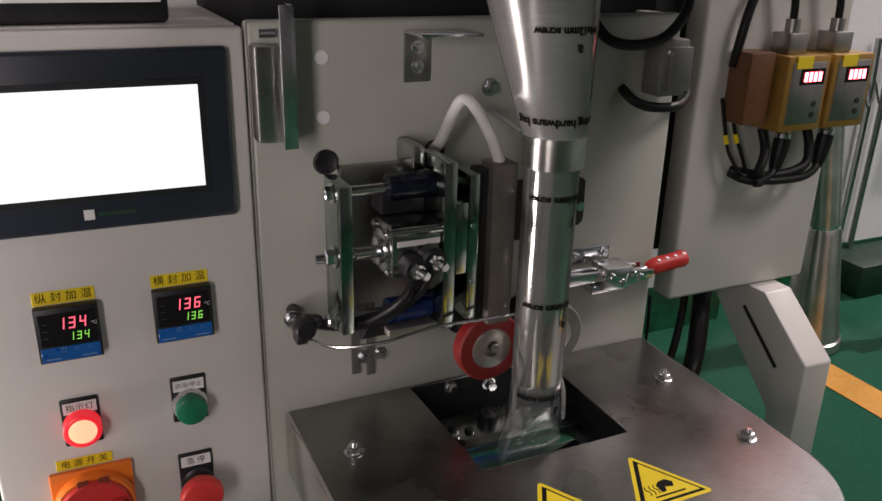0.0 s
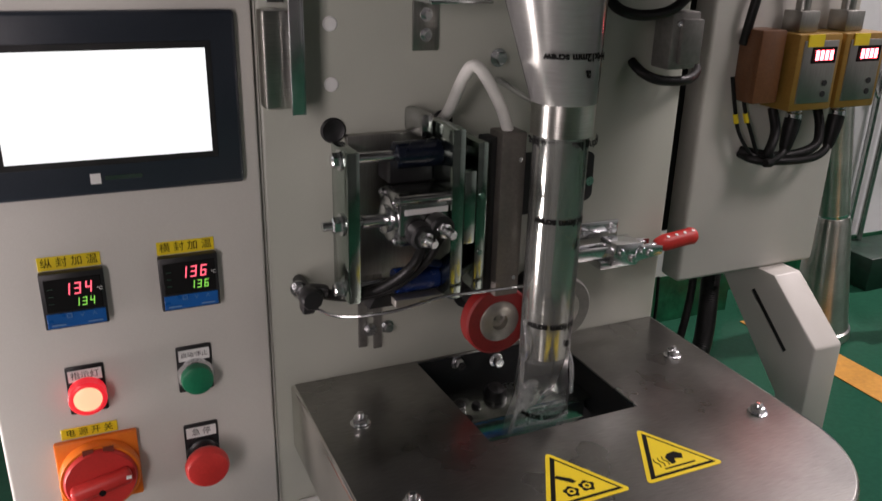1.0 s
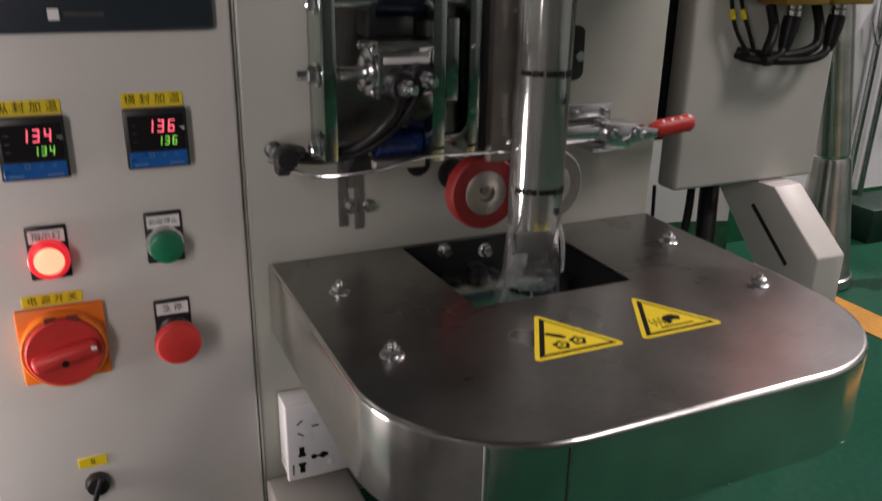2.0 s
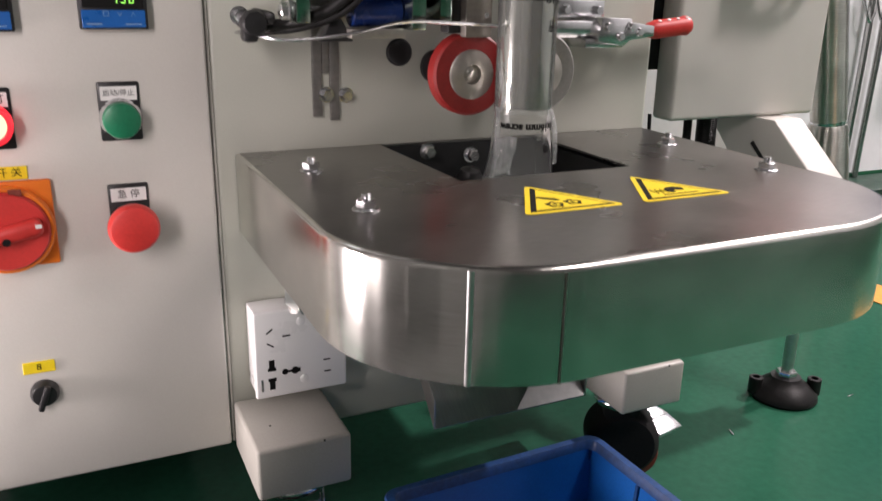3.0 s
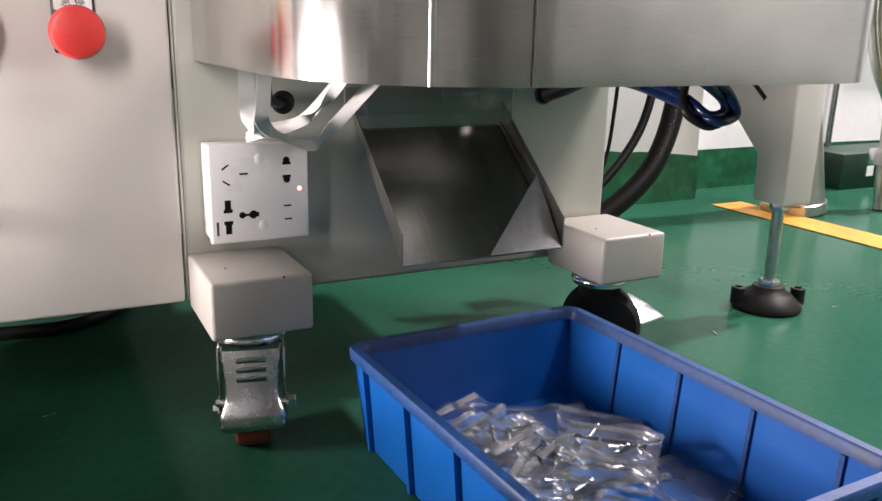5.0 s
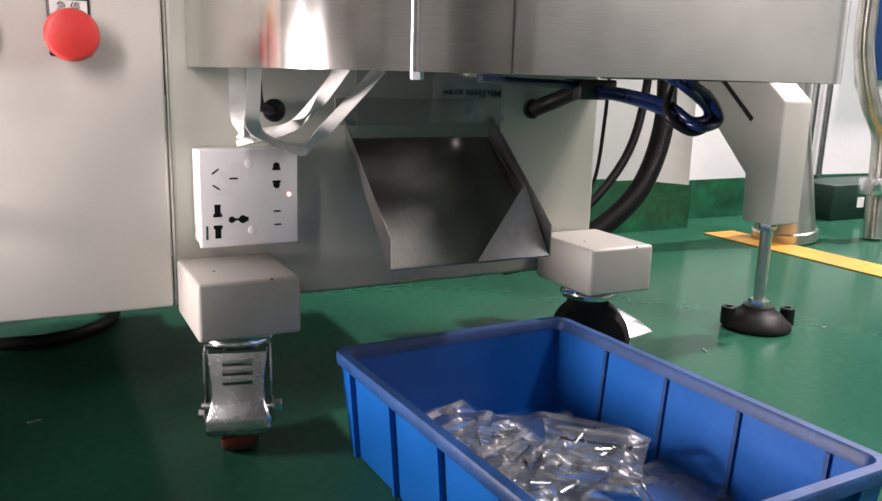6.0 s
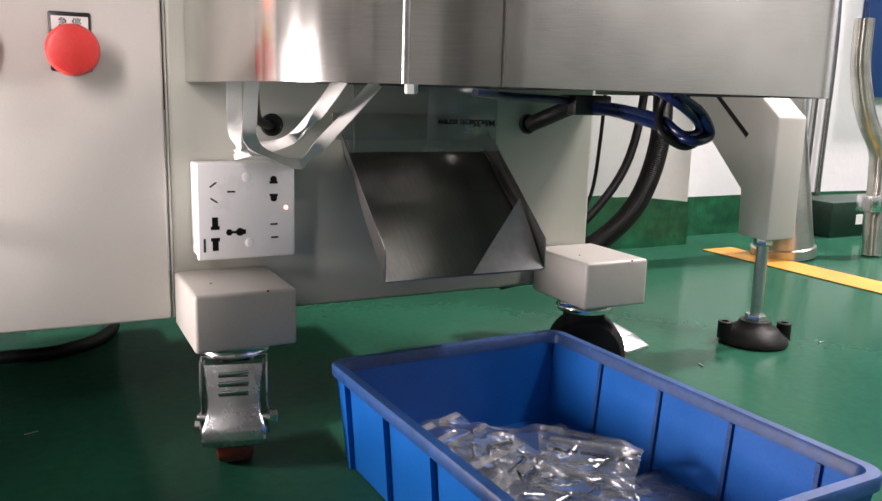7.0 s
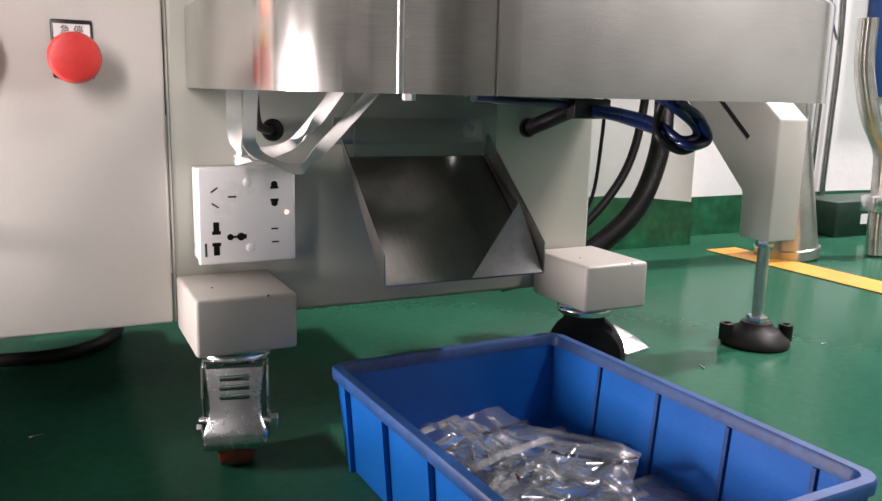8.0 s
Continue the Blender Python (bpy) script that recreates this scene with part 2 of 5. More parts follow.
def rod(p0, p1, r, n=18, b=0.0):
    d = Vector(p1) - Vector(p0)
    h = d.length
    prof = [(r - b, 0), (r, b), (r, h - b), (r - b, h)] if b else [(r, 0), (r, h)]
    return lathe(p0, d, prof, n)


def glide(points, k=6):
    """A smooth line through points."""
    p = [Vector(a) for a in points]
    p = [2 * p[0] - p[1]] + p + [2 * p[-1] - p[-2]]
    out = []
    for i in range(1, len(p) - 2):
        for j in range(k):
            t = j / k
            a, b, c, d = p[i - 1], p[i], p[i + 1], p[i + 2]
            out.append(0.5 * (2 * b + (c - a) * t + (2 * a - 5 * b + 4 * c - d) * t * t + (3 * b - a - 3 * c + d) * t ** 3))
    return out + [p[-2]]


def hose(points, r, n=10, k=6, flat=1.0, side=(0, 1, 0), ribs=0.0):
    """A tube swept along a smooth line; flat < 1 makes a ribbon that is thin along side."""
    line = glide(points, k)
    bm = bmesh.new()
    rings = []
    for i, c in enumerate(line):
        d = (line[min(i + 1, len(line) - 1)] - line[max(i - 1, 0)]).normalized()
        u = d.cross(Vector(side))
        u = u.normalized() if u.length > 1e-4 else d.orthogonal().normalized()
        v = d.cross(u)
        rr = r * (1 + (ribs if i % 2 else 0))
        rings.append([bm.verts.new(c + u * rr * math.cos(2 * math.pi * j / n) + v * rr * flat * math.sin(2 * math.pi * j / n)) for j in range(n)])
    for a, b in zip(rings, rings[1:]):
        for i in range(n):
            bm.faces.new((a[i], a[(i + 1) % n], b[(i + 1) % n], b[i]))
    bm.faces.new(rings[0][::-1])
    bm.faces.new(rings[-1])
    return bm


def prism(points, vec, b=0.0):
    """A polygon pushed along vec."""
    bm = bmesh.new()
    lo = [bm.verts.new(p) for p in points]
    hi = [bm.verts.new(Vector(p) + Vector(vec)) for p in points]
    n = len(lo)
    bm.faces.new(lo[::-1])
    bm.faces.new(hi)
    for i in range(n):
        bm.faces.new((lo[i], lo[(i + 1) % n], hi[(i + 1) % n], hi[i]))
    bmesh.ops.recalc_face_normals(bm, faces=bm.faces)
    if b:
        bmesh.ops.bevel(bm, geom=list(bm.edges), offset=b, segments=2, affect="EDGES", profile=0.5)
    return bm


def lettering(body, size, place, align="CENTER", width=1.0, weight=0.0):
    """Text as a flat mesh; place(u, v) gives the world point of a text point."""
    cu = bpy.data.curves.new("lettering", "FONT")
    cu.body, cu.size, cu.align_x, cu.align_y = body, size, align, "CENTER"
    cu.resolution_u = 3
    cu.offset = weight
    ob = new("lettering", cu)
    bpy.context.view_layer.update()
    me = bpy.data.meshes.new_from_object(ob.evaluated_get(bpy.context.evaluated_depsgraph_get()))
    bpy.data.objects.remove(ob)
    bm = bmesh.new()
    bm.from_mesh(me)
    bpy.data.meshes.remove(me)
    for v in bm.verts:
        v.co = Vector(place(v.co.x * width, v.co.y))
    return bm


def front(x, y, z, turn=0):
    """Places text upright on a face that looks to -y."""
    c, s = math.cos(radians(turn)), math.sin(radians(turn))
    return lambda u, v: (x + u * c - v * s, y, z + u * s + v * c)


def hexbolt(at, axis, r, h):
    """A hexagon head with a washer."""
    return join(lathe(at, axis, [(r * 1.35, 0), (r * 1.35, h * 0.22), (r, h * 0.22)], 20), lathe(at, axis, [(r, h * 0.2), (r, h * 0.9), (r * 0.85, h)], 6))


def socketbolt(at, axis, r, h):
    return lathe(at, axis, [(r, 0), (r, h * 0.8), (r * 0.85, h), (r * 0.5, h), (r * 0.5, h * 0.5), (0, h * 0.5)], 16)


# ---- setting ----
solo("floor", box(-4, 6, -4.2, 4, -0.06, 0.0), FLOOR, "glossy green epoxy factory floor", "floor", kind="structure")
solo("floor_line", box(1.185, 1.272, -0.55, 0.56, 0.0006, 0.002), LINE, "worn yellow lane line painted on the floor", "floor marking", kind="structure")


def dado_prism(x0, x1, y, z0, z1):
    pts = [(x0, y, 0)] + [(x1, y, 0)]
    n = 24
    for i in range(n + 1):
        f = 1 - i / n
        pts.append((x0 + (x1 - x0) * f, y, z0 + (z1 - z0) * f + random.uniform(-0.003, 0.003)))
    return prism(pts, (0, -0.003, 0))


wall = solo("wall_1", box(-0.84, 6, 0.72, 0.86, 0, 3.1), WALLW, "rough white painted factory wall", "wall", kind="structure")
part("painted_base", dado_prism(1.2, 6, 0.7205, 0.095, 0.085), DADO, wall, "flaking green painted wall base")
pillar = solo("wall_2", box(0.2, 1.2, 0.63, 0.718, 0, 3.1, 0.006), WALLW, "white plastered wall pier with chipped corner", "wall", kind="structure")
part("painted_base", dado_prism(0.2, 1.201, 0.6305, 0.17, 0.10), DADO, pillar, "flaking green painted wall base")
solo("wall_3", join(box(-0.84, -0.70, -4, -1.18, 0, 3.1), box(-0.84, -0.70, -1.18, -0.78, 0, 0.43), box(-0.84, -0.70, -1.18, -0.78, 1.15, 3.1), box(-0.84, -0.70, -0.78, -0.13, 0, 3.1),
                    box(-0.84, -0.70, -0.13, 0.09, 0, 0.17), box(-0.84, -0.70, -0.13, 0.09, 0.39, 3.1), box(-0.84, -0.70, 0.09, 0.72, 0, 3.1)), WALLG, "unseen grey side wall with openings for the left lamps", "wall", kind="structure")
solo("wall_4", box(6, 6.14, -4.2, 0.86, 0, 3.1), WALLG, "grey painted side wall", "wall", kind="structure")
# Added out of view: shades the front floor and reflects in the skirt.
bay = solo("wall_7", box(2.3, 2.44, -4.0, -0.25, 0, 3.1), WALLW, "unseen white wall added to shade and reflect, with a green base", "wall", kind="structure")
part("painted_base", box(2.294, 2.2995, -4.0, -0.25, 0, 0.17), DADO, bay, "green painted wall base")
solo("wall_5", box(-0.84, 6, -4.14, -4, 0, 3.1), WALLG, "grey painted wall behind the camera", "wall", kind="structure")
# Assumed windows, out of view, that house the two left lamps.
for y0, y1, z0, z1 in ((-1.18, -0.78, 0.43, 1.15), (-0.13, 0.09, 0.17, 0.39)):
    win = thing("window", (-0.77, (y0 + y1) / 2, z0), "unseen stand-in window with a glowing pane and grey frame", "window", "side windows", "structure")
    part("pane", box(-0.785, -0.778, y0 + 0.015, y1 - 0.015, z0 + 0.015, z1 - 0.015), DAYLIGHT, win)
    part("window_frame", join(box(-0.80, -0.76, y0, y1, z0, z0 + 0.015), box(-0.80, -0.76, y0, y1, z1 - 0.015, z1), box(-0.80, -0.76, y0, y0 + 0.015, z0 + 0.015, z1 - 0.015), box(-0.80, -0.76, y1 - 0.015, y1, z0 + 0.015, z1 - 0.015)), PAINT, win)
# Added out of view to block the left lamps from floor and bin.
solo("light_blocker", join(box(-0.33, -0.29, -1.2, -0.575, 0, 0.74), box(-0.33, -0.29, -0.575, -0.495, 0, 0.59), box(-0.33, -0.29, -0.495, -0.40, 0, 0.36), box(-0.33, -0.29, -0.40, -0.22, 0, 0.25), box(-0.33, -0.29, -0.22, 0.2, 0, 0.138)), WALLG, "unseen stepped grey block added to shade the floor and bin", "wall", kind="structure")
solo("ceiling", box(-0.84, 6, -4.2, 0.86, 3.1, 3.2), CEIL, "unseen ceiling kept dark to limit bounced light", "ceiling", kind="structure")
# Unlit housings assumed for the two overhead lamps, out of view.
for nm, x, y, lx, ly in (("a", 1.7, -1.6, 0.47, 0.47), ("b", 3.2, 0.30, 0.06, 0.12)):
    lamp = thing("ceiling_light", (x, y, 3.1), "unseen assumed lamp housing under the ceiling", "light", "ceiling lights")
    part("housing", box(x - lx - 0.03, x + lx + 0.03, y - ly - 0.03, y + ly + 0.03, 3.075, 3.1), WHITE, lamp)

# ---- control cabinet ----
cab = thing("control_cabinet", (-0.138, 0.2, 0.11), "light grey powder-coated control cabinet with closed door", "cabinet")
# Runs back to the wall, unseen, to keep it out of floor reflections.
part("body", box(-0.2575, -0.021, 0.012, 0.70, 0.111, 0.773, 0.004), PAINT, cab)
part("door", box(-0.257, -0.0195, -0.006, 0.010, 0.113, 0.771, 0.003, 3), PAINT, cab)
# Dark sheet added below so that the floor mirrors no bright surface.
part("dark_underside", box(-0.252, -0.026, 0.018, 0.694, 0.1085, 0.1108), DARK, cab, "unseen dark sheet added to darken the floor's reflection")
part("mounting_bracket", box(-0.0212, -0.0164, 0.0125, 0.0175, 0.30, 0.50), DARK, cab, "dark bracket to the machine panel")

Y0 = -0.006
hmi = thing("touch_screen", (-0.136, Y0, 0.612), "dark operator touch panel with a lit white screen", "touch screen")
bz = part("bezel", box(-0.236, -0.0345, Y0 - 0.008, Y0, 0.612, 0.757, 0.004, 3), BEZEL, hmi)
part("screen_rim", box(-0.2215, -0.0555, Y0 - 0.0086, Y0 - 0.0075, 0.637, 0.733, 0.0003, 1), BLACK, hmi)
part("screen", box(-0.2175, -0.0605, Y0 - 0.0094, Y0 - 0.0082, 0.6425, 0.7275), SCREEN, hmi, "brightly lit white display")
for k in range(2):
    part("logo_mark", box(*((-0.158, -0.150) if k == 0 else (-0.147, -0.118)), Y0 - 0.0088, Y0 - 0.0078, *((0.622, 0.6305) if k == 0 else (0.6245, 0.628))), LABELW if k == 0 else ALU, hmi)


def segments(digits, x, z, h, y):
    """Seven-segment digits, x to the right."""
    on = {"0": "abcdef", "1": "bc", "3": "abcdg", "4": "bcfg", "6": "acdefg"}
    w, s, out = h * 0.5, h * 0.13, []
    for i, ch in enumerate(digits):
        ox = x + i * h * 0.80
        rects = {"a": (0, w, h - s, h), "g": (0, w, h / 2 - s / 2, h / 2 + s / 2), "d": (0, w, 0, s), "f": (0, s, h / 2, h), "b": (w - s, w, h / 2, h), "e": (0, s, 0, h / 2), "c": (w - s, w, 0, h / 2)}
        for k in on[ch]:
            a, b, c, d = rects[k]
            gx, gz = s * 0.12, s * 0.12
            sl = 0.12
            out.append(prism([(ox + a + gx + c * sl, y, z + c + gz), (ox + b - gx + c * sl, y, z + c + gz), (ox + b - gx + d * sl, y, z + d - gz), (ox + a + gx + d * sl, y, z + d - gz)], (0, -0.0003, 0)))
    return join(*out)


def controller(x0, z0, digits, tag):
    x1, z1 = x0 + 0.050, z0 + 0.050
    c = thing("temperature_controller", (x0 + 0.025, Y0, z0), "black digital temperature controller with red and green digits", "temperature controller", "temperature controllers")
    part("case", box(x0, x1, Y0 - 0.009, Y0, z0, z1, 0.0012), BLACK, c)
    part("display", box(x0 + 0.003, x1 - 0.003, Y0 - 0.0098, Y0 - 0.0088, z0 + 0.016, z1 - 0.005, 0.0003, 1), INK, c)
    part("keypad", box(x0 + 0.002, x1 - 0.002, Y0 - 0.0100, Y0 - 0.0088, z0 + 0.0015, z0 + 0.0145, 0.0003, 1), BLUEL, c, "blue key strip")
    for i, ch in enumerate(digits):
        part("digit", segments(ch, x0 + 0.017 + i * 0.0084, z0 + 0.0305, 0.0105, Y0 - 0.0099), REDLED, c, "red lit digit " + ch)
        part("digit", segments(ch, x0 + 0.0245 + i * 0.0060, z0 + 0.0195, 0.0075, Y0 - 0.0099), GREENLED, c, "green lit digit " + ch)
    for i in range(3):
        part("key_mark", lettering(("□", "∨", "∧")[i], 0.0055, front(x0 + 0.0195 + 0.0098 * i, Y0 - 0.0103, z0 + 0.0115)), KEYM, c)
        part("lamp_mark", box(x0 + 0.0055, x0 + 0.0095, Y0 - 0.0101, Y0 - 0.0097, z0 + 0.0235 + 0.0065 * i, z0 + 0.0242 + 0.0065 * i), ALU, c)
    part("key_line", box(x0 + 0.005, x0 + 0.016, Y0 - 0.0103, Y0 - 0.0099, z0 + 0.0035, z0 + 0.0048), KEYM, c)
    part("key_line", box(x0 + 0.033, x0 + 0.045, Y0 - 0.0103, Y0 - 0.0099, z0 + 0.0035, z0 + 0.0045), KEYM, c)
    part("unit_mark", lettering("℃", 0.0042, front(x0 + 0.0455, Y0 - 0.0101, z0 + 0.033)), LABELW, c)
    yellow_tag(tag, x0 + 0.0005, z1 + 0.0005, 0.0485, 0.0118)
    return c


def yellow_tag(body, x0, z0, w, h, gap="  "):
    g = solo("label_tag", box(x0, x0 + w, Y0 - 0.0012, Y0, z0, z0 + h, 0.0003, 1), YELLOW, "yellow printed tag stuck on the cabinet door", "label", "door labels", at=(x0 + w / 2, Y0, z0))
    part("print", lettering(body, h * 0.78, front(x0 + w / 2, Y0 - 0.0015, z0 + h * 0.52)), INK, g)


controller(-0.2075, 0.499, "134", "纵 封 加 温")
controller(-0.1135, 0.5005, "136", "横 封 加 温")


def legend(x, z, body, owner, w=0.0315, h=0.047):
    p = part("legend_plate", box(x - w / 2, x + w / 2, Y0 - 0.0022, Y0, z, z + h, 0.0015), BLACK, owner, "black legend plate")
    q = part("name_strip", box(x - w / 2 + 0.002, x + w / 2 - 0.002, Y0 - 0.0030, Y0 - 0.002, z + h - 0.0145, z + h - 0.0035), LABELW, p, "white name strip")
    part("print", lettering(body, 0.0078 if len(body) < 5 else 0.0056, front(x, Y0 - 0.0033, z + h - 0.0088)), INK, q)


def round_button(name, x, z, label, body, head, mat, profile, collar=None, lz=0.0):
    t = thing(name, (x, Y0, z), label, "push button")
    legend(x, z - 0.02 + lz, body, t)
    if collar:
        part("collar", lathe((x, Y0 - 0.002, z), (0, -1, 0), collar), CHROME if name == "start_button" else BLACK, t)
    part(head, lathe((x, Y0 - 0.002, z), (0, -1, 0), profile, 36), mat, t)
    return t


ind = round_button("indicator_lamp", -0.1835, 0.431, "lit red indicator lamp on the cabinet door", "指示灯", "lens_wall", PILOTR, [(0.0158, 0), (0.0156, 0.0105), (0.0140, 0.0112)])
part("rim", lathe((-0.1835, Y0 - 0.012, 0.431), (0, -1, 0), [(0.0156, 0), (0.0161, 0.0008), (0.0160, 0.0022), (0.0150, 0.0032), (0.0128, 0.0036), (0.0118, 0.0030), (0.0116, 0.0010)], 36), PILOTR, ind, "dark red rim")
part("lens", lathe((-0.1835, Y0 - 0.013, 0.431), (0, -1, 0), [(0.0119, 0), (0.0116, 0.0022), (0.0090, 0.0034), (0.005, 0.0040), (0, 0.0042)], 32), PILOT, ind, "glowing orange-red lens")
round_button("start_button", -0.0905, 0.431, "green start button with chrome collar", "启动/停止", "button", GREENP, [(0.0142, 0.004), (0.0145, 0.013), (0.0138, 0.0158), (0.0125, 0.0165), (0, 0.0168)], [(0.0165, 0), (0.0165, 0.004), (0.0145, 0.0075)], lz=0.002)
es = round_button("emergency_stop", -0.0905, 0.346, "red mushroom emergency stop button", "急 停", "mushroom", REDP, [(0.009, 0.006), (0.011, 0.016), (0.0185, 0.021), (0.0202, 0.025), (0.0200, 0.030), (0.0180, 0.0335), (0.0150, 0.0345), (0, 0.0350)], [(0.015, 0), (0.015, 0.005), (0.012, 0.007)], lz=0.004)
rs = thing("rotary_switch", (-0.183, Y0, 0.319), "orange and red rotary main switch", "switch")
part("plate", box(-0.2175, -0.1475, Y0 - 0.006, Y0, 0.316, 0.386, 0.002), ORANGE, rs, "orange square plate")
part("ring", lathe((-0.1825, Y0 - 0.005, 0.3495), (0, -1, 0), [(0.0345, 0), (0.0345, 0.011), (0.0335, 0.0125), (0.0316, 0.0125), (0.0316, 0.008)], 40), ORANGE, rs)
kn = part("knob", lathe((-0.1825, Y0 - 0.006, 0.3495), (0, -1, 0), [(0.0312, 0), (0.0312, 0.0135), (0.0295, 0.016), (0, 0.016)], 40), REDP, rs, "red turning knob")
part("grip", turned(box(-0.209, -0.156, Y0 - 0.034, Y0 - 0.020, 0.3425, 0.3565, 0.005, 3), about((-0.1825, 0, 0.3495), Matrix.Rotation(radians(-12), 4, "Y"))), REDP, kn)
part("pointer", box(-0.1615, -0.157, Y0 - 0.0346, Y0 - 0.0335, 0.3545, 0.3575), LABELW, kn)
part("centre_screw", lathe((-0.1825, Y0 - 0.0335, 0.3455), (0, -1, 0), [(0.003, 0), (0.003, 0.0012), (0, 0.0012)], 16), INK, kn)
for dx in (-0.012, 0.005):
    part("ring_window", box(-0.1825 + dx, -0.1825 + dx + 0.009, Y0 - 0.0205, Y0 - 0.0185, 0.3775, 0.3828), WHEELR, rs)
yellow_tag("电 源 开 关", -0.210, 0.3865, 0.047, 0.0105)
lk = thing("door_lock", (-0.173, Y0, 0.201), "black quarter-turn door lock", "lock")
part("body", lathe((-0.173, Y0, 0.201), (0, -1, 0), [(0.0115, 0), (0.0115, 0.004), (0.0095, 0.009), (0.007, 0.0095), (0, 0.0095)], 28), BLACK, lk)
part("wing", turned(box(-0.1755, -0.1705, Y0 - 0.014, Y0 - 0.009, 0.188, 0.211, 0.0015), about((-0.173, 0, 0.201), Matrix.Rotation(radians(20), 4, "Y"))), BLACK, lk)
yellow_tag("8", -0.187, 0.2195, 0.0245, 0.0105)

# printer box that stands on the cabinet
pr = thing("printer_box", (-0.17, 0.06, 0.773), "black box with a white sheet on its front, on the cabinet", "box")
part("body", box(-0.30, -0.074, 0.012, 0.20, 0.774, 0.90, 0.004), BLACK, pr)
part("sheet", box(-0.29, -0.080, 0.0085, 0.0115, 0.790, 0.89), LABELW, pr, "white paper sheet")

# ---- machine front panel and frame ----
pan = solo("machine_panel", box(-0.0165, 0.4445, 0.0, 0.018, 0.111, 0.775, 0.005, 3), PANELP, "light grey powder-coated machine front panel", "machine panel", at=(0.21, 0.01, 0.111))
# Dark box added behind the panel to stop light coming through.
part("inner_light_block", box(0.0, 0.36, 0.05, 0.36, 0.33, 0.80), DARK, pan)
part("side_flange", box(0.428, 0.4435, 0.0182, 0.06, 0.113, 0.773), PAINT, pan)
# Overhang added above the view to shade the upper panel.
part("top_rail", join(box(0.03, 0.50, -0.24, 0.05, 0.822, 0.95, 0.003), box(0.03, 0.50, -0.36, -0.2402, 0.845, 0.95, 0.003)), DARK, pan, "unseen black overhang added to shade the upper panel")
# Black box added so that the gap beside the panel stays dark.
part("gap_backing", box(0.520, 0.650, 0.142, 0.30, 0.44, 1.2, 0.003), DARK, pan, "black box added to keep the gap dark")
# Black discs stand in for the shaded holes of the panel.
for x, z, r in ((0.0495, 0.649, 0.0118), (0.1585, 0.651, 0.0105), (0.154, 0.479, 0.0125), (0.076, 0.288, 0.0105), (0.356, 0.291, 0.0105)):
    part("plug", lathe((x, 0, z), (0, -1, 0), [(r, -0.002), (r, 0.0018), (r - 0.0015, 0.003), (r * 0.6, 0.0015), (0, 0.001)], 28), BLACK, pan, "black raised disc standing in for a dark panel hole")
for z in (0.743, 0.6905):
    part("cap", lathe((0.049, 0, z), (0, -1, 0), [(0.0066, -0.001), (0.0066, 0.0008), (0.0055, 0.0018), (0, 0.002)], 24), WHITE, pan, "white plastic cap")
part("bolt", hexbolt((0.216, 0, 0.709), (0, -1, 0), 0.0065, 0.009), CHROME, pan)
part("bolt", hexbolt((0.102, 0, 0.442), (0, -1, 0), 0.0052, 0.008), CHROME, pan)
# Flat dark patches painted for the shaded slot openings.
part("slot", prism([(0.327 + 0.012 * math.cos(a), -0.0006, 0.58 + 0.019 * (1 if math.sin(a) > 0 else -1) + 0.009 * math.sin(a)) for a in [i * math.pi / 8 for i in range(16)]], (0, 0.002, 0)), DARK, pan)
part("slot", box(0.247, 0.262, -0.0006, 0.001, 0.545, 0.612, 0.0), DARK, pan)
part("slot", box(0.184, 0.215, -0.0006, 0.001, 0.53, 0.60, 0.0), DARK, pan)
part("stud", rod((0.327, 0, 0.578), (0.327, -0.012, 0.578), 0.005), CHROME, pan)
part("weld_bead", hose([(-0.0165, 0.0005, 0.775), (-0.0172, 0.0005, 0.5), (-0.0165, 0.0005, 0.113)], 0.0012, 6), PAINT, pan)

# ---- feet of the machine ----


def foot_block(x0, x1, y0=-0.1):
    f = solo("foot_block", box(x0, x1, y0, -0.001, 0.1065, 0.156, 0.0035, 3), PAINT2, "grey painted steel foot block carrying a castor", "foot block", "foot blocks", at=((x0 + x1) / 2, -0.05, 0.1065))
    for a, b in ((0.25, 0.3), (0.7, 0.72)):
        part("pin_hole", lathe((x0 + (x1 - x0) * a, y0 * b - 0.03, 0.1562), (0, 0, 1), [(0.0010, -0.001), (0.0010, 0.0003), (0, 0.0003)], 10), DARK, f)
    return f


foot_block(-0.0155, 0.0695)
foot_block(0.371, 0.4505)


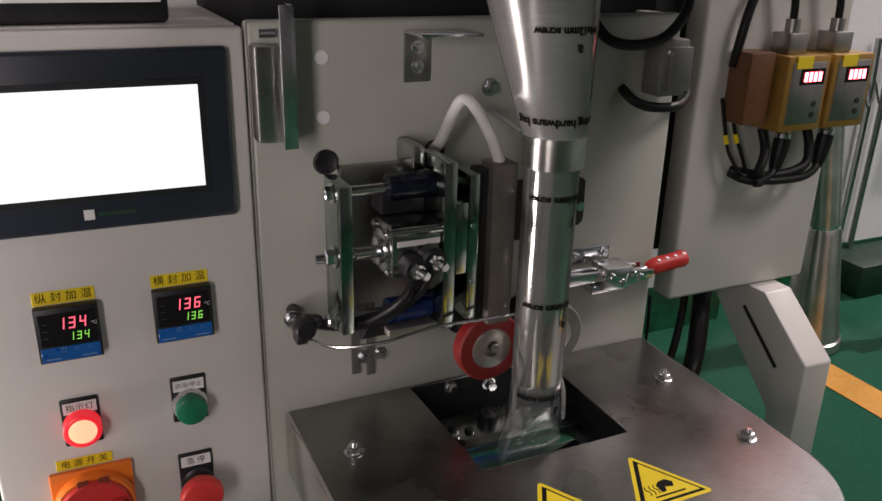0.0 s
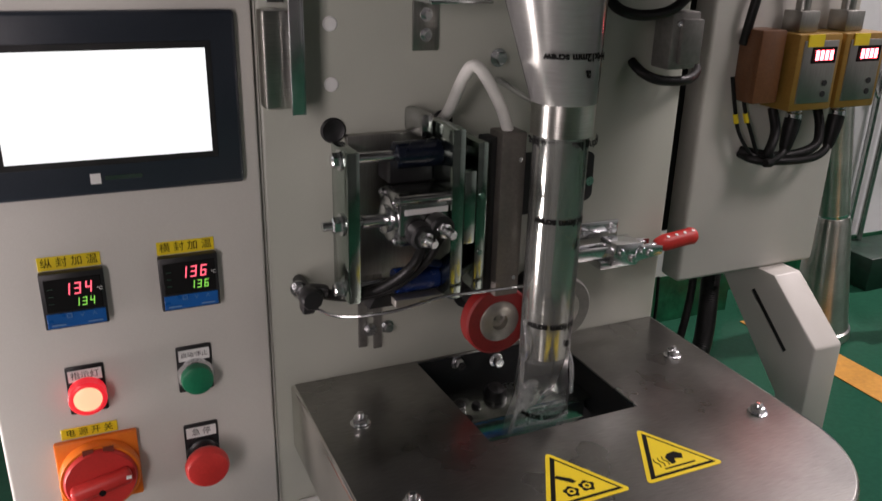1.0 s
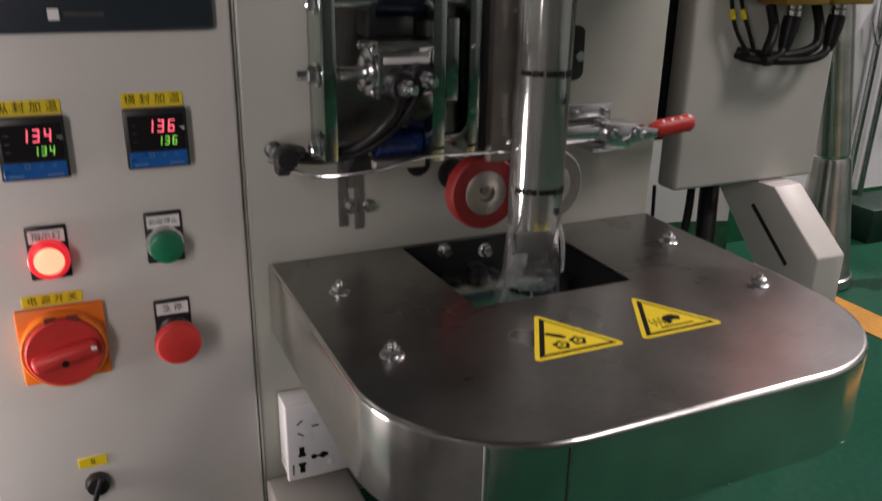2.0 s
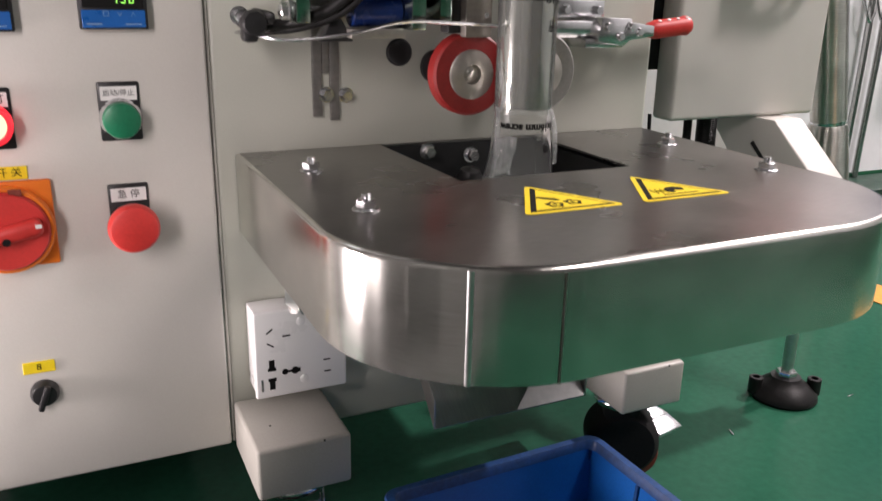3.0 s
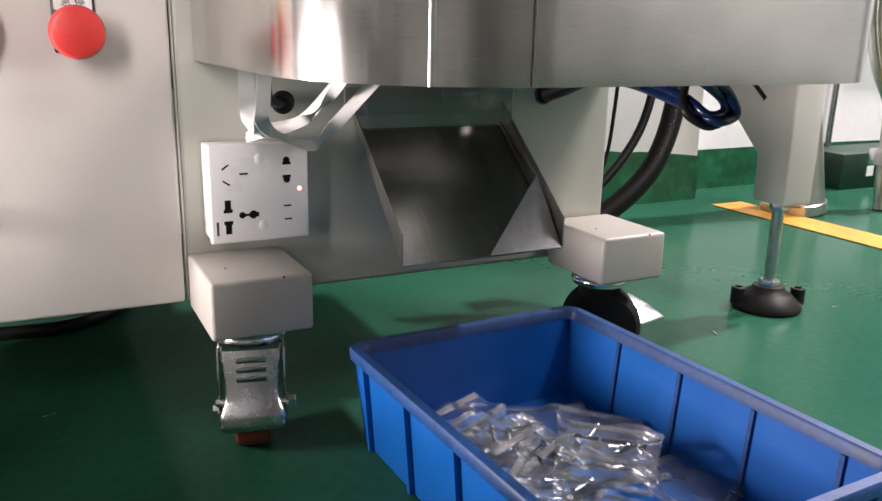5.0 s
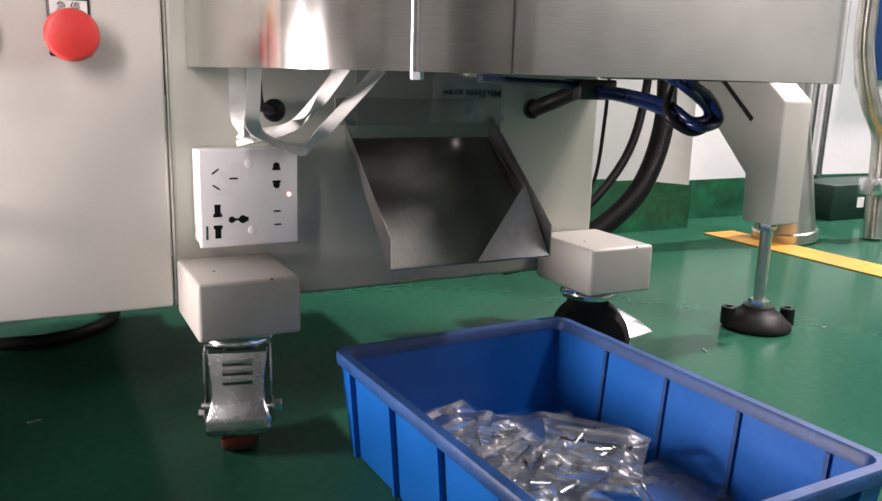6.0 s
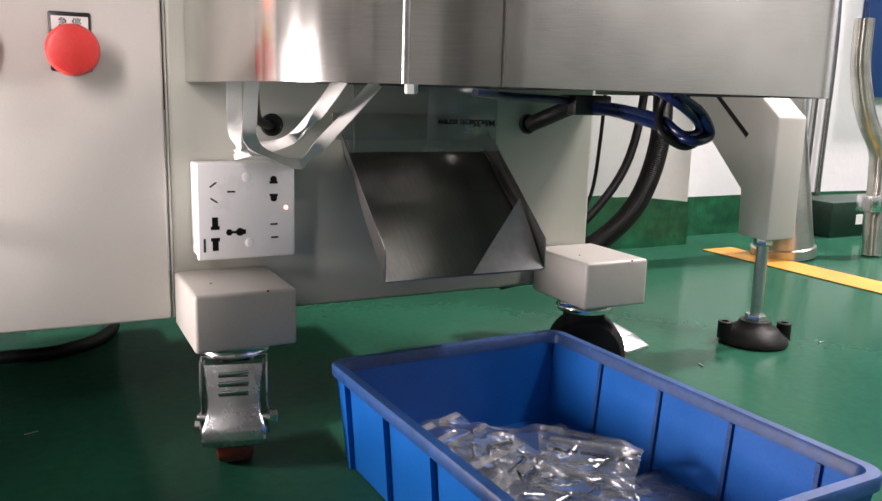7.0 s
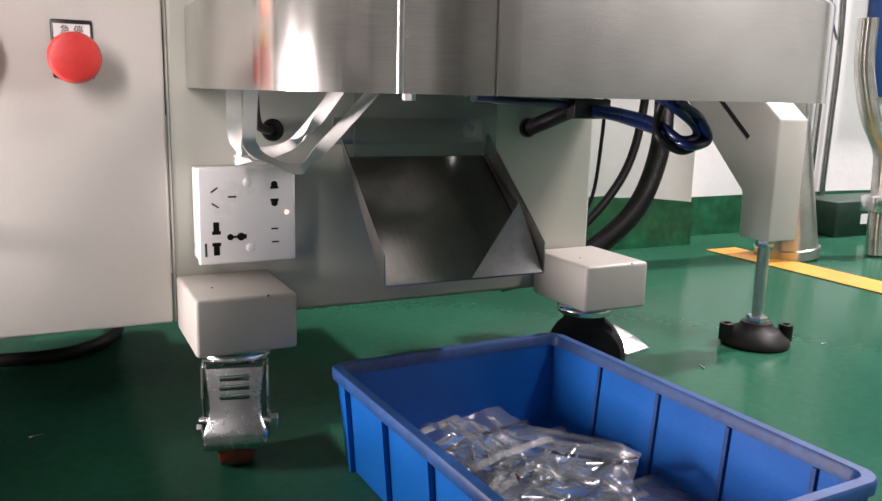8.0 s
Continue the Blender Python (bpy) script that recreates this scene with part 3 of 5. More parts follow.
def castor(m, wide=False):
    """A braked swivel castor, pedal towards local -y, top at the origin."""
    c = thing("castor", (0, 0, 0), "zinc-plated braked castor with a brown-red wheel", "castor", "castors")
    part("plate", box(-0.027, 0.027, -0.03, 0.03, -0.004, 0, 0.001), CHROME, c)
    part("swivel", lathe((0, 0, -0.016), (0, 0, 1), [(0.020, 0), (0.029, 0.003), (0.0305, 0.006), (0.0305, 0.0085), (0.028, 0.0115)], 32), CHROME, c)
    for s in (-1, 1):
        if wide:
            continue
        part("fork", prism([(s * 0.0262, -0.030, -0.0135), (s * 0.0262, 0.026, -0.0135), (s * 0.0262, 0.020, -0.05), (s * 0.0262, 0.008, -0.080), (s * 0.0262, -0.014, -0.082), (s * 0.0262, -0.032, -0.066), (s * 0.0262, -0.033, -0.04)], (s * 0.0020, 0, 0), 0.0006), CHROME, c)
        part("axle_nut", hexbolt((s * 0.0282, -0.016, -0.075), (s, 0, 0), 0.006, 0.006), CHROME, c)
    w = part("wheel", lathe((-0.0155, -0.016, -0.0750), (1, 0, 0), [(0.024, 0), (0.0295, 0.002), (0.031, 0.006), (0.031, 0.025), (0.0295, 0.029), (0.024, 0.031)], 40), WHEELR, c)
    part("rim", lathe((-0.0165, -0.016, -0.0750), (1, 0, 0), [(0.010, 0), (0.023, 0.001), (0.023, 0.032), (0.010, 0.033)], 32), BLACK, w)
    if wide:
        inv = m.inverted()
        upper = [inv @ Vector(p) for p in ((0.440, -0.024, 0.066), (0.476, -0.020, 0.063), (0.491, -0.040, 0.053), (0.452, -0.046, 0.052))]
        lower = [inv @ Vector(p) for p in ((0.452, -0.046, 0.052), (0.491, -0.040, 0.053), (0.499, -0.057, 0.043), (0.462, -0.062, 0.041))]
        pd = part("pedal", join(prism(upper, (0, 0, -0.003), 0.0010), prism(lower, (0, 0, -0.004), 0.0012)), ZINC, c, "broad bright brake pedal")
        part("pedal_neck", hose([inv @ Vector(p) for p in ((0.415, -0.045, 0.080), (0.440, -0.035, 0.068), (0.462, -0.034, 0.056))], 0.009, 10, flat=0.5, side=(0, 0, 1)), BLACK, c)
    else:
        line = [(-0.033, -0.0137, 0.0250), (-0.036, -0.022, 0.0235), (-0.0385, -0.034, 0.0220), (-0.041, -0.048, 0.0215), (-0.044, -0.056, 0.0225), (-0.049, -0.064, 0.0255), (-0.0505, -0.0675, 0.0268), (-0.0500, -0.0705, 0.0270), (-0.0515, -0.0740, 0.0270), (-0.0500, -0.0790, 0.0265), (-0.0455, -0.0820, 0.0255), (-0.0400, -0.0815, 0.0245)]
        pm = bmesh.new()
        rows = []
        for y, z, w in line:
            row = []
            for u, back in ((-1.0, 0.012), (-1.0, 0.0025), (-0.95, 0.0006), (-0.85, 0.0), (0.0, -0.0006), (0.85, 0.0), (0.95, 0.0006), (1.0, 0.0025), (1.0, 0.012)):
                row.append(pm.verts.new((u * w, y + back, z)))
            rows.append(row)
        for a, b in zip(rows, rows[1:]):
            for i in range(8):
                pm.faces.new((a[i], a[i + 1], b[i + 1], b[i]))
        bmesh.ops.recalc_face_normals(pm, faces=pm.faces)
        bmesh.ops.solidify(pm, geom=list(pm.faces), thickness=0.0012)
        pd = part("pedal", pm, ZINC, c, "stamped brake pedal with slots")
        for i in range(3):
            z = -0.0205 - 0.0075 * i
            y = -0.0365 - 0.0022 * i
            part("slot", hose([(-0.0125, y, z - 0.0006), (0.0, y - 0.0006, z), (0.0125, y, z + 0.0006)], 0.0017, 8, 3, flat=0.6, side=(0, 1, 0)), CHROME, pd)
            part("slot_mouth", box(-0.012, 0.012, y - 0.0008, y + 0.001, z - 0.0031, z - 0.0018), DARK, pd)
    if not wide:
        part("pivot_nut", hexbolt((0.0275, -0.040, -0.059), (1, 0, 0), 0.0058, 0.008), CHROME, c)
        part("pivot_pin", rod((-0.0300, -0.034, -0.059), (0.0275, -0.040, -0.059), 0.003), CHROME, c)
    c.matrix_basis = m
    ORG[c] = Vector((0, 0, 0))
    return c


c1 = castor(pose(0.0245, -0.060, 0.1064, 0, 0, -14))
c2 = castor(pose(0.408, -0.050, 0.1064, 0, 0, 62), True)
part("dust_cover", join(lathe((-0.027, -0.004, -0.058), (1, 0, 0), [(0.0, 0), (0.034, 0.0), (0.040, 0.006), (0.041, 0.012), (0.041, 0.042), (0.040, 0.048), (0.034, 0.054), (0, 0.054)], 36), box(-0.024, 0.024, -0.020, 0.020, -0.030, -0.010, 0.006, 3)), COVERM, c2, "black dust cover")

# ---- wall socket on the panel ----
so = thing("socket_box", (0.0435, 0, 0.171), "white surface-mounted multi socket with a red pilot light", "socket")
part("back_box", box(0.0015, 0.0855, -0.030, -0.0003, 0.1725, 0.2555, 0.002), WHITE, so)
fp = part("face_plate", box(0.0, 0.087, -0.0365, -0.0302, 0.171, 0.257, 0.0022, 3), WHITE, so)


def sock(px, py):
    return (px - 75) / 365 * 0.087, 0.171 + (750 - py) / 378 * 0.086


def opening(px, py, w, h, turn=0, mat=None):
    x, z = sock(px, py)
    part("pin_slot", turned(box(x - w / 2, x + w / 2, -0.0368, -0.0362, z - h / 2, z + h / 2), about((x, 0, z), Matrix.Rotation(radians(-turn), 4, "Y"))), mat or INK, fp)


opening(135, 457, 0.0072, 0.0014, 36)
opening(137, 517, 0.0072, 0.0014, -34)
opening(200, 485, 0.0072, 0.0016)
opening(358, 618, 0.0065, 0.0014)
opening(360, 671, 0.0065, 0.0014)
for py, s in ((440, 1), (515, -1)):
    x, z = sock(358, py)
    part("pin_slot", join(lathe((x, -0.0362, z), (0, -1, 0), [(0.0030, 0), (0.0030, 0.0007), (0, 0.0007)], 18), box(x - 0.0037, x + 0.0037, -0.0369, -0.0362, z - s * 0.0028 - 0.0012, z - s * 0.0028 + 0.0012)), INK, fp)
for py, s in ((605, 1), (690, -1)):
    x, z = sock(139, py)
    part("pin_slot", join(box(x - 0.0026, x + 0.0026, -0.0369, -0.0362, z - 0.0052, z + 0.0052), box(x - 0.0038, x + 0.0038, -0.0370, -0.0363, z - s * 0.0045 - 0.0013, z - s * 0.0045 + 0.0018)), INK, fp)
x, z = sock(190, 643)
part("pin_slot", join(lathe((x, -0.0362, z), (0, -1, 0), [(0.0029, 0), (0.0029, 0.0007), (0, 0.0007)], 18), box(x, x + 0.008, -0.0369, -0.0362, z - 0.001, z + 0.001), lathe((x + 0.0095, -0.0362, z), (0, -1, 0), [(0.0036, 0), (0.0036, 0.0007), (0, 0.0007)], 18), box(x + 0.011, x + 0.0145, -0.0369, -0.0362, z - 0.002, z + 0.002)), INK, fp)
for px, py in ((258, 430), (265, 688)):
    x, z = sock(px, py)
    part("screw_cap", lathe((x, -0.0362, z), (0, -1, 0), [(0.0042, 0), (0.0042, 0.0006), (0.0036, 0.0009), (0, 0.0009)], 22), WHITE, fp)
x, z = sock(405, 553)
part("pilot_light", lathe((x, -0.0362, z), (0, -1, 0), [(0.0018, 0), (0.0018, 0.0007), (0, 0.001)], 14), glow("socket_pilot", (1.0, 0.30, 0.22), 2.5), fp, "small lit red pilot light")
x, z = sock(100, 690)
part("maker_mark", box(x - 0.001, x + 0.001, -0.0368, -0.0364, z - 0.006, z + 0.006), ALU, fp)

# ---- steel table ----
ZT, ZS = 0.395, 0.3245
RC = 0.12


def table_outline(inset, x0=0.0, x1=0.442, yf=-0.365, r=RC):
    pts = [(x0 + inset, -0.0015)]
    for k in range(15):
        a = math.pi + math.pi / 2 * k / 14
        pts.append((x0 + r + (r - inset) * math.cos(a), yf + r + (r - inset) * math.sin(a)))
    for k in range(15):
        a = 1.5 * math.pi + math.pi / 2 * k / 14
        pts.append((x1 - r + (r - inset) * math.cos(a), yf + r + (r - inset) * math.sin(a)))
    pts.append((x1 - inset, -0.0015))
    return pts


HOLE = [(0.134, -0.004), (0.140, -0.163), (0.300, -0.163), (0.300, -0.004)]
tb = thing("steel_table", (0.22, -0.18, 0.3245), "brushed stainless steel table cover with rounded corners", "table cover")
bm = bmesh.new()
loops = []
for pts in (table_outline(0.0035), HOLE):
    vs = [bm.verts.new((x, y, ZT)) for x, y in pts]
    loops += [bm.edges.new((vs[i], vs[(i + 1) % len(vs)])) for i in range(len(vs))]
bmesh.ops.triangle_fill(bm, use_beauty=True, use_dissolve=False, edges=loops)
bmesh.ops.recalc_face_normals(bm, faces=bm.faces)
if sum(f.normal.z for f in bm.faces) < 0:
    bmesh.ops.reverse_faces(bm, faces=bm.faces)
ext = bmesh.ops.extrude_face_region(bm, geom=list(bm.faces))
bmesh.ops.translate(bm, verts=[v for v in ext["geom"] if isinstance(v, bmesh.types.BMVert)], vec=(0, 0, -0.002))
bmesh.ops.recalc_face_normals(bm, faces=bm.faces)
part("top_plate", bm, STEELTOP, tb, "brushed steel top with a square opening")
bm = bmesh.new()
rings = []


def skirt_outline(inset):
    """The table's outline with the slight waves that rolling left in the first corner."""
    pts = [(inset, -0.0015)]
    for k in range(61):
        f = k / 60
        a = math.pi + math.pi / 2 * f
        r = RC - inset + math.sin(math.pi * f) * (0.00022 * math.sin(31 * f + 0.6) + 0.00010 * math.sin(67 * f + 2.0))
        pts.append((RC + r * math.cos(a), -0.365 + RC + r * math.sin(a)))
    return pts + table_outline(inset)[16:]


for ins, z in ((0.0015, ZS), (0.0, ZS), (0.0, ZT - 0.0035), (0.0004, ZT - 0.0018), (0.0015, ZT - 0.0004), (0.0036, ZT + 0.0001)):
    rings.append([bm.verts.new((x, y, z)) for x, y in skirt_outline(ins)])
for a, b in zip(rings, rings[1:]):
    for i in range(len(a) - 1):
        bm.faces.new((a[i], a[i + 1], b[i + 1], b[i]))
bmesh.ops.recalc_face_normals(bm, faces=bm.faces)
part("skirt", bm, SKIRTST, tb, "curved brushed steel skirt", sharp=60)
bm = bmesh.new()
weld = []
for k in range(9):
    u = -math.cos(math.pi * k / 8)
    a = radians(-122.4 + 1.0 * u)
    rr = RC - 0.0004 + 0.0019 * math.sqrt(1 - u * u)
    weld.append([bm.verts.new((0.12 + rr * math.cos(a), -0.245 + rr * math.sin(a), z)) for z in (ZS, 0.342, 0.36, 0.378, ZT - 0.002)])
for a, b in zip(weld, weld[1:]):
    for i in range(4):
        bm.faces.new((a[i], b[i], b[i + 1], a[i + 1]))
part("weld_seam", bm, PALEM, tb, "polished weld seam")
part("seam", box(0.1045, 0.1052, -0.3656, -0.3645, ZS, ZT - 0.004), DULL, tb)
for x, y in ((0.042, -0.092), (0.400, -0.092), (0.402, -0.216), (0.043, -0.217)):
    bo = part("nut", lathe((x, y, ZT + 0.0016), (0, 0, 1), [(0.0062, 0), (0.0070, 0.0006), (0.0070, 0.0052), (0.0060, 0.0058), (0.0036, 0.0058)], 6), CHROME, tb, "chrome hexagon nut")
    part("washer", lathe((x, y, ZT), (0, 0, 1), [(0.0096, 0), (0.0096, 0.0010), (0.0088, 0.0016), (0.0040, 0.0016)], 24), CHROME, bo)
    part("stud", lathe((x, y, ZT + 0.004), (0, 0, 1), [(0.0036 - (0.0004 if i % 2 else 0), 0.0008 * i) for i in range(9)] + [(0.0030, 0.0074), (0, 0.0076)], 14), CHROME, bo)
part("bolt_under", hexbolt((0.126, -0.2, ZS + 0.004), (0, 0, -1), 0.005, 0.009), WHITE, tb)
part("scratch_mark", turned(box(0.357, 0.368, -0.1565, -0.1558, ZT + 0.0001, ZT + 0.0003), about((0.3625, -0.156, 0), Matrix.Rotation(radians(25), 4, "Z"))), ALU, tb)


def warning_sign(ax, ay, pic):
    """A triangular sign, apex at (ax, ay), 82 mm sides."""
    s, h = 0.0822, 0.0712
    cx, cy = ax, ay - h * 2 / 3

    def tri(k, dz, th, r=0.0):
        out = []
        for j in range(3):
            a = math.pi / 2 + j * 2 * math.pi / 3
            px, py = cx + k * math.cos(a), cy + k * math.sin(a)
            if r:
                for i in range(5):
                    b = a - math.pi / 3 + i * math.pi / 6
                    out.append((px - 2 * r * math.cos(a) + r * math.cos(b), py - 2 * r * math.sin(a) + r * math.sin(b), ZT + dz))
            else:
                out.append((px, py, ZT + dz))
        return prism(out, (0, 0, th))

    w = thing("warning_sign", (cx, cy, ZT), "yellow triangular warning sticker with a " + pic + " pictogram", "warning sign", "warning stickers")
    part("backing", tri(s / math.sqrt(3), 0.0001, 0.0003, 0.003), YELLOW, w)
    part("border", tri(0.0400, 0.0004, 0.0001), INK, w, "black triangle border")
    shift = turned(tri(0.0340, 0.0005, 0.0001), Matrix.Translation((0.0012, 0, 0)))
    part("field", shift, YELLOW, w)
    z = ZT + 0.00062
    if pic == "gear":
        for gx, gy in ((cx - 0.008, cy - 0.008), (cx + 0.008, cy - 0.006)):
            teeth = []
            for i in range(20):
                r = 0.0072 if i % 4 < 2 else 0.0058
                teeth.append((gx + r * math.cos(i * math.pi / 10), gy + r * math.sin(i * math.pi / 10), z))
            part("gear", prism(teeth, (0, 0, 0.0001)), INK, w)
            part("gear_hole", lathe((gx, gy, z + 0.0001), (0, 0, 1), [(0.0036, 0), (0.0036, 0.0001)], 16), YELLOW, w)
            part("gear_hub", lathe((gx, gy, z + 0.0002), (0, 0, 1), [(0.0017, 0), (0.0017, 0.0001)], 12), INK, w)
        part("mark", prism([(cx - 0.012, cy + 0.012, z), (cx - 0.009, cy + 0.015, z), (cx + 0.001, cy + 0.007, z), (cx + 0.003, cy + 0.002, z), (cx - 0.001, cy + 0.001, z), (cx - 0.004, cy + 0.004, z)], (0, 0, 0.0001)), INK, w)
    else:
        part("mark", prism([(cx - 0.014, cy - 0.0135, z), (cx + 0.018, cy - 0.0135, z), (cx + 0.018, cy - 0.0115, z), (cx - 0.014, cy - 0.0115, z)], (0, 0, 0.0001)), INK, w)
        part("mark", prism([(cx - 0.004, cy - 0.009, z), (cx + 0.001, cy - 0.008, z), (cx + 0.003, cy - 0.003, z), (cx + 0.011, cy - 0.005, z), (cx + 0.014, cy + 0.001, z), (cx + 0.009, cy + 0.006, z), (cx + 0.001, cy + 0.005, z), (cx - 0.004, cy + 0.001, z)], (0, 0, 0.0001)), INK, w)
        for k in range(3):
            ox = cx - 0.016 + 0.0045 * k
            part("wave", hose([(ox, cy - 0.009, z), (ox + 0.0015, cy - 0.005, z), (ox - 0.0005, cy - 0.001, z), (ox + 0.001, cy + 0.003, z)], 0.0005, 5), INK, w)
    return w


warning_sign(0.177, -0.196, "gear")
warning_sign(0.2745, -0.196, "hot surface")

# ---- chute below the table ----
ch = thing("product_chute", (0.22, -0.06, 0.163), "bent stainless steel discharge chute on the panel", "chute")
A, B, C, D = Vector((0.148, -0.001, 0.262)), Vector((0.302, -0.001, 0.262)), Vector((0.296, -0.133, 0.163)), Vector((0.1365, -0.133, 0.163))
part("floor_sheet", prism([A, B, C, D], (0, 0.0009, -0.0012)), DULL, ch)
part("side_sheet", prism([A, D, D + Vector((0, 0, 0.028)), A + Vector((-0.004, 0, 0.020))], (-0.0012, 0, 0)), DULL, ch)
part("side_sheet", prism([B, C, C + Vector((0, 0, 0.028)), B + Vector((0.004, 0, 0.022))], (0.0012, 0, 0)), DULL, ch)
part("bend_line", hose([B + Vector((0.0, -0.004, 0.001)), B.lerp(C, 0.5) + Vector((0, -0.001, 0.0012)), C + Vector((-0.0004, 0.001, 0.0012))], 0.0012, 6), DULL, ch)
part("flange", box(0.134, 0.298, -0.0035, -0.0006, 0.2745, 0.300, 0.0008), SATIN, ch, "mounting flange")
part("screw", hexbolt((0.281, -0.0035, 0.289), (0, -1, 0), 0.0055, 0.006), CHROME, ch)
# Pale triangle painted for the light that falls on the chute floor.
part("lit_triangle", prism([C + Vector((-0.075, 0.0, 0.0005)), C + Vector((-0.0005, 0, 0.0006)), C + Vector((-0.0005, 0.046, 0.060)), ], (0.0, 0.0005, 0.0008)), PALEM, ch)

GUARD = clear_film("green_tinted_acrylic", 0.22, (0.20, 0.24, 0.20), 0.08, 0.02, 10)
gs = solo("guard_sheet", box(0.146, 0.300, -0.030, -0.028, 0.264, 0.336, 0.0006, 1), GUARD, "clear greenish acrylic guard above the chute", "guard", at=(0.223, -0.03, 0.264))

# ---- sealing unit ----
su = thing("seal_unit", (0.11, 0.0, 0.50), "aluminium and steel vertical sealing unit with an air cylinder", "sealing unit")
part("back_plate", box(0.060, 0.150, -0.010, -0.0005, 0.505, 0.645, 0.001), DULL, su, "grey backing plate")
part("end_plate", box(0.0385, 0.0500, -0.075, -0.030, 0.508, 0.646, 0.0012), PLATE, su)
part("middle_plate", join(box(0.1310, 0.1435, -0.086, -0.030, 0.503, 0.662, 0.0015), box(0.1436, 0.155, -0.086, -0.05, 0.556, 0.624, 0.001)), PLATE, su)
part("bracket", box(0.118, 0.131, -0.045, -0.0005, 0.645, 0.668, 0.004), ALU, su)
for z in (0.636, 0.5165):
    part("guide_rod", rod((0.030, -0.056, z), (0.172, -0.056, z), 0.0048, 20, 0.0008), CHROME, su)
    part("nut", hexbolt((0.0385, -0.056, z), (-1, 0, 0), 0.0068, 0.008), CHROME, su)
    part("bush", rod((0.088, -0.056, z), (0.131, -0.056, z), 0.0122, 26, 0.001), BUSHB if z > 0.6 else BUSHL, su, "dark blue guide bush")
cy = part("cylinder", join(box(0.083, 0.131, -0.082, -0.038, 0.560, 0.606, 0.003), rod((0.083, -0.080, 0.602), (0.131, -0.080, 0.602), 0.005, 14), rod((0.083, -0.080, 0.565), (0.131, -0.080, 0.565), 0.005, 14)), ALU, su, "compact aluminium air cylinder")
part("gland", lathe((0.083, -0.060, 0.580), (-1, 0, 0), [(0.020, 0), (0.020, 0.003), (0.013, 0.004), (0.013, 0.007), (0.008, 0.008)], 30), CHROME, cy)
part("groove", box(0.088, 0.129, -0.0828, -0.0815, 0.5885, 0.5935), LABELW, cy)
part("piston_rod", join(rod((0.02, -0.060, 0.579), (0.083, -0.060, 0.579), 0.0042, 18), rod((0.055, -0.060, 0.579), (0.078, -0.060, 0.579), 0.0062, 18, 0.001)), CHROME, su)
part("lock_nut", hexbolt((0.0385, -0.060, 0.579), (-1, 0, 0), 0.0075, 0.010), CHROME, su)
for x, z in ((0.100, 0.5715), (0.1175, 0.5775)):
    f = part("air_fitting", rod((x, -0.081, z), (x, -0.099, z), 0.0118, 22, 0.002), BLACK, su, "black air fitting with chrome bolt")
    part("banjo_bolt", join(lathe((x, -0.098, z), (0.25, -1, -0.1), [(0.0075, 0), (0.0075, 0.005), (0.0062, 0.006)], 6), lathe((x + 0.001, -0.103, z), (0.25, -1, -0.1), [(0.0045, 0), (0.0045, 0.010), (0.0035, 0.011)], 16)), CHROME, f)
part("base_block", box(0.084, 0.131, -0.072, -0.046, 0.496, 0.5035, 0.001), SATIN, su)
part("stop_block", prism([(0.062, -0.06, 0.493), (0.090, -0.06, 0.493), (0.080, -0.06, 0.511), (0.072, -0.06, 0.511)], (0, 0.02, 0), 0.001), BLACK, su)
for yy, zz in ((-0.078, 0.600), (-0.044, 0.600), (-0.078, 0.565), (-0.044, 0.565)):
    part("cap_screw", lathe((0.083, yy, zz), (-1, 0, 0), [(0.0042, 0), (0.0042, 0.0035), (0.003, 0.004), (0.002, 0.0025), (0, 0.0025)], 14), CHROME, su)
part("shroud", box(0.088, 0.131, -0.044, -0.012, 0.606, 0.629, 0.002), BLACK, su)
# Dark box added to fill the black gap between the plates.
part("dark_gap_fill", box(0.1450, 0.1560, -0.048, -0.020, 0.508, 0.650, 0.001), DARK, su)
slide = part("slide_plate", box(0.157, 0.1675, -0.083, -0.038, 0.507, 0.648, 0.0012), PLATE, su, "", (0.162, -0.06, 0.58))
for z in (0.545, 0.600):
    part("screw", lathe((0.162, -0.083, z), (0, -1, 0), [(0.0026, 0), (0.0026, 0.0012), (0.001, 0.0012)], 14), CHROME, slide)
part("spacer", rod((0.1675, -0.060, 0.622), (0.180, -0.060, 0.622), 0.008, 18), DULL, slide)
part("spacer", rod((0.1675, -0.060, 0.530), (0.180, -0.060, 0.530), 0.008, 18), DULL, slide)
bar = part("seal_bar", box(0.180, 0.2050, -0.084, -0.058, 0.497, 0.655, 0.0015), BARST, slide, "brown-grey heated seal bar")
for z in (0.515, 0.63):
    part("screw", lathe((0.199, -0.084, z), (0, -1, 0), [(0.0022, 0), (0.0022, 0.0008), (0, 0.0008)], 12), CHROME, slide)
part("insulator", box(0.1685, 0.1795, -0.075, -0.058, 0.500, 0.650, 0.001), DARK, slide)

sl = thing("heater_lead", (0.158, 0.0, 0.651), "white glass-fibre sleeved heater lead", "cable")
part("sleeve", hose([(0.158, 0.001, 0.651), (0.152, -0.030, 0.668), (0.153, -0.055, 0.700), (0.1575, -0.064, 0.712), (0.166, -0.068, 0.706), (0.182, -0.072, 0.678), (0.1915, -0.072, 0.655)], 0.0055, 12), CLOTHW, sl)

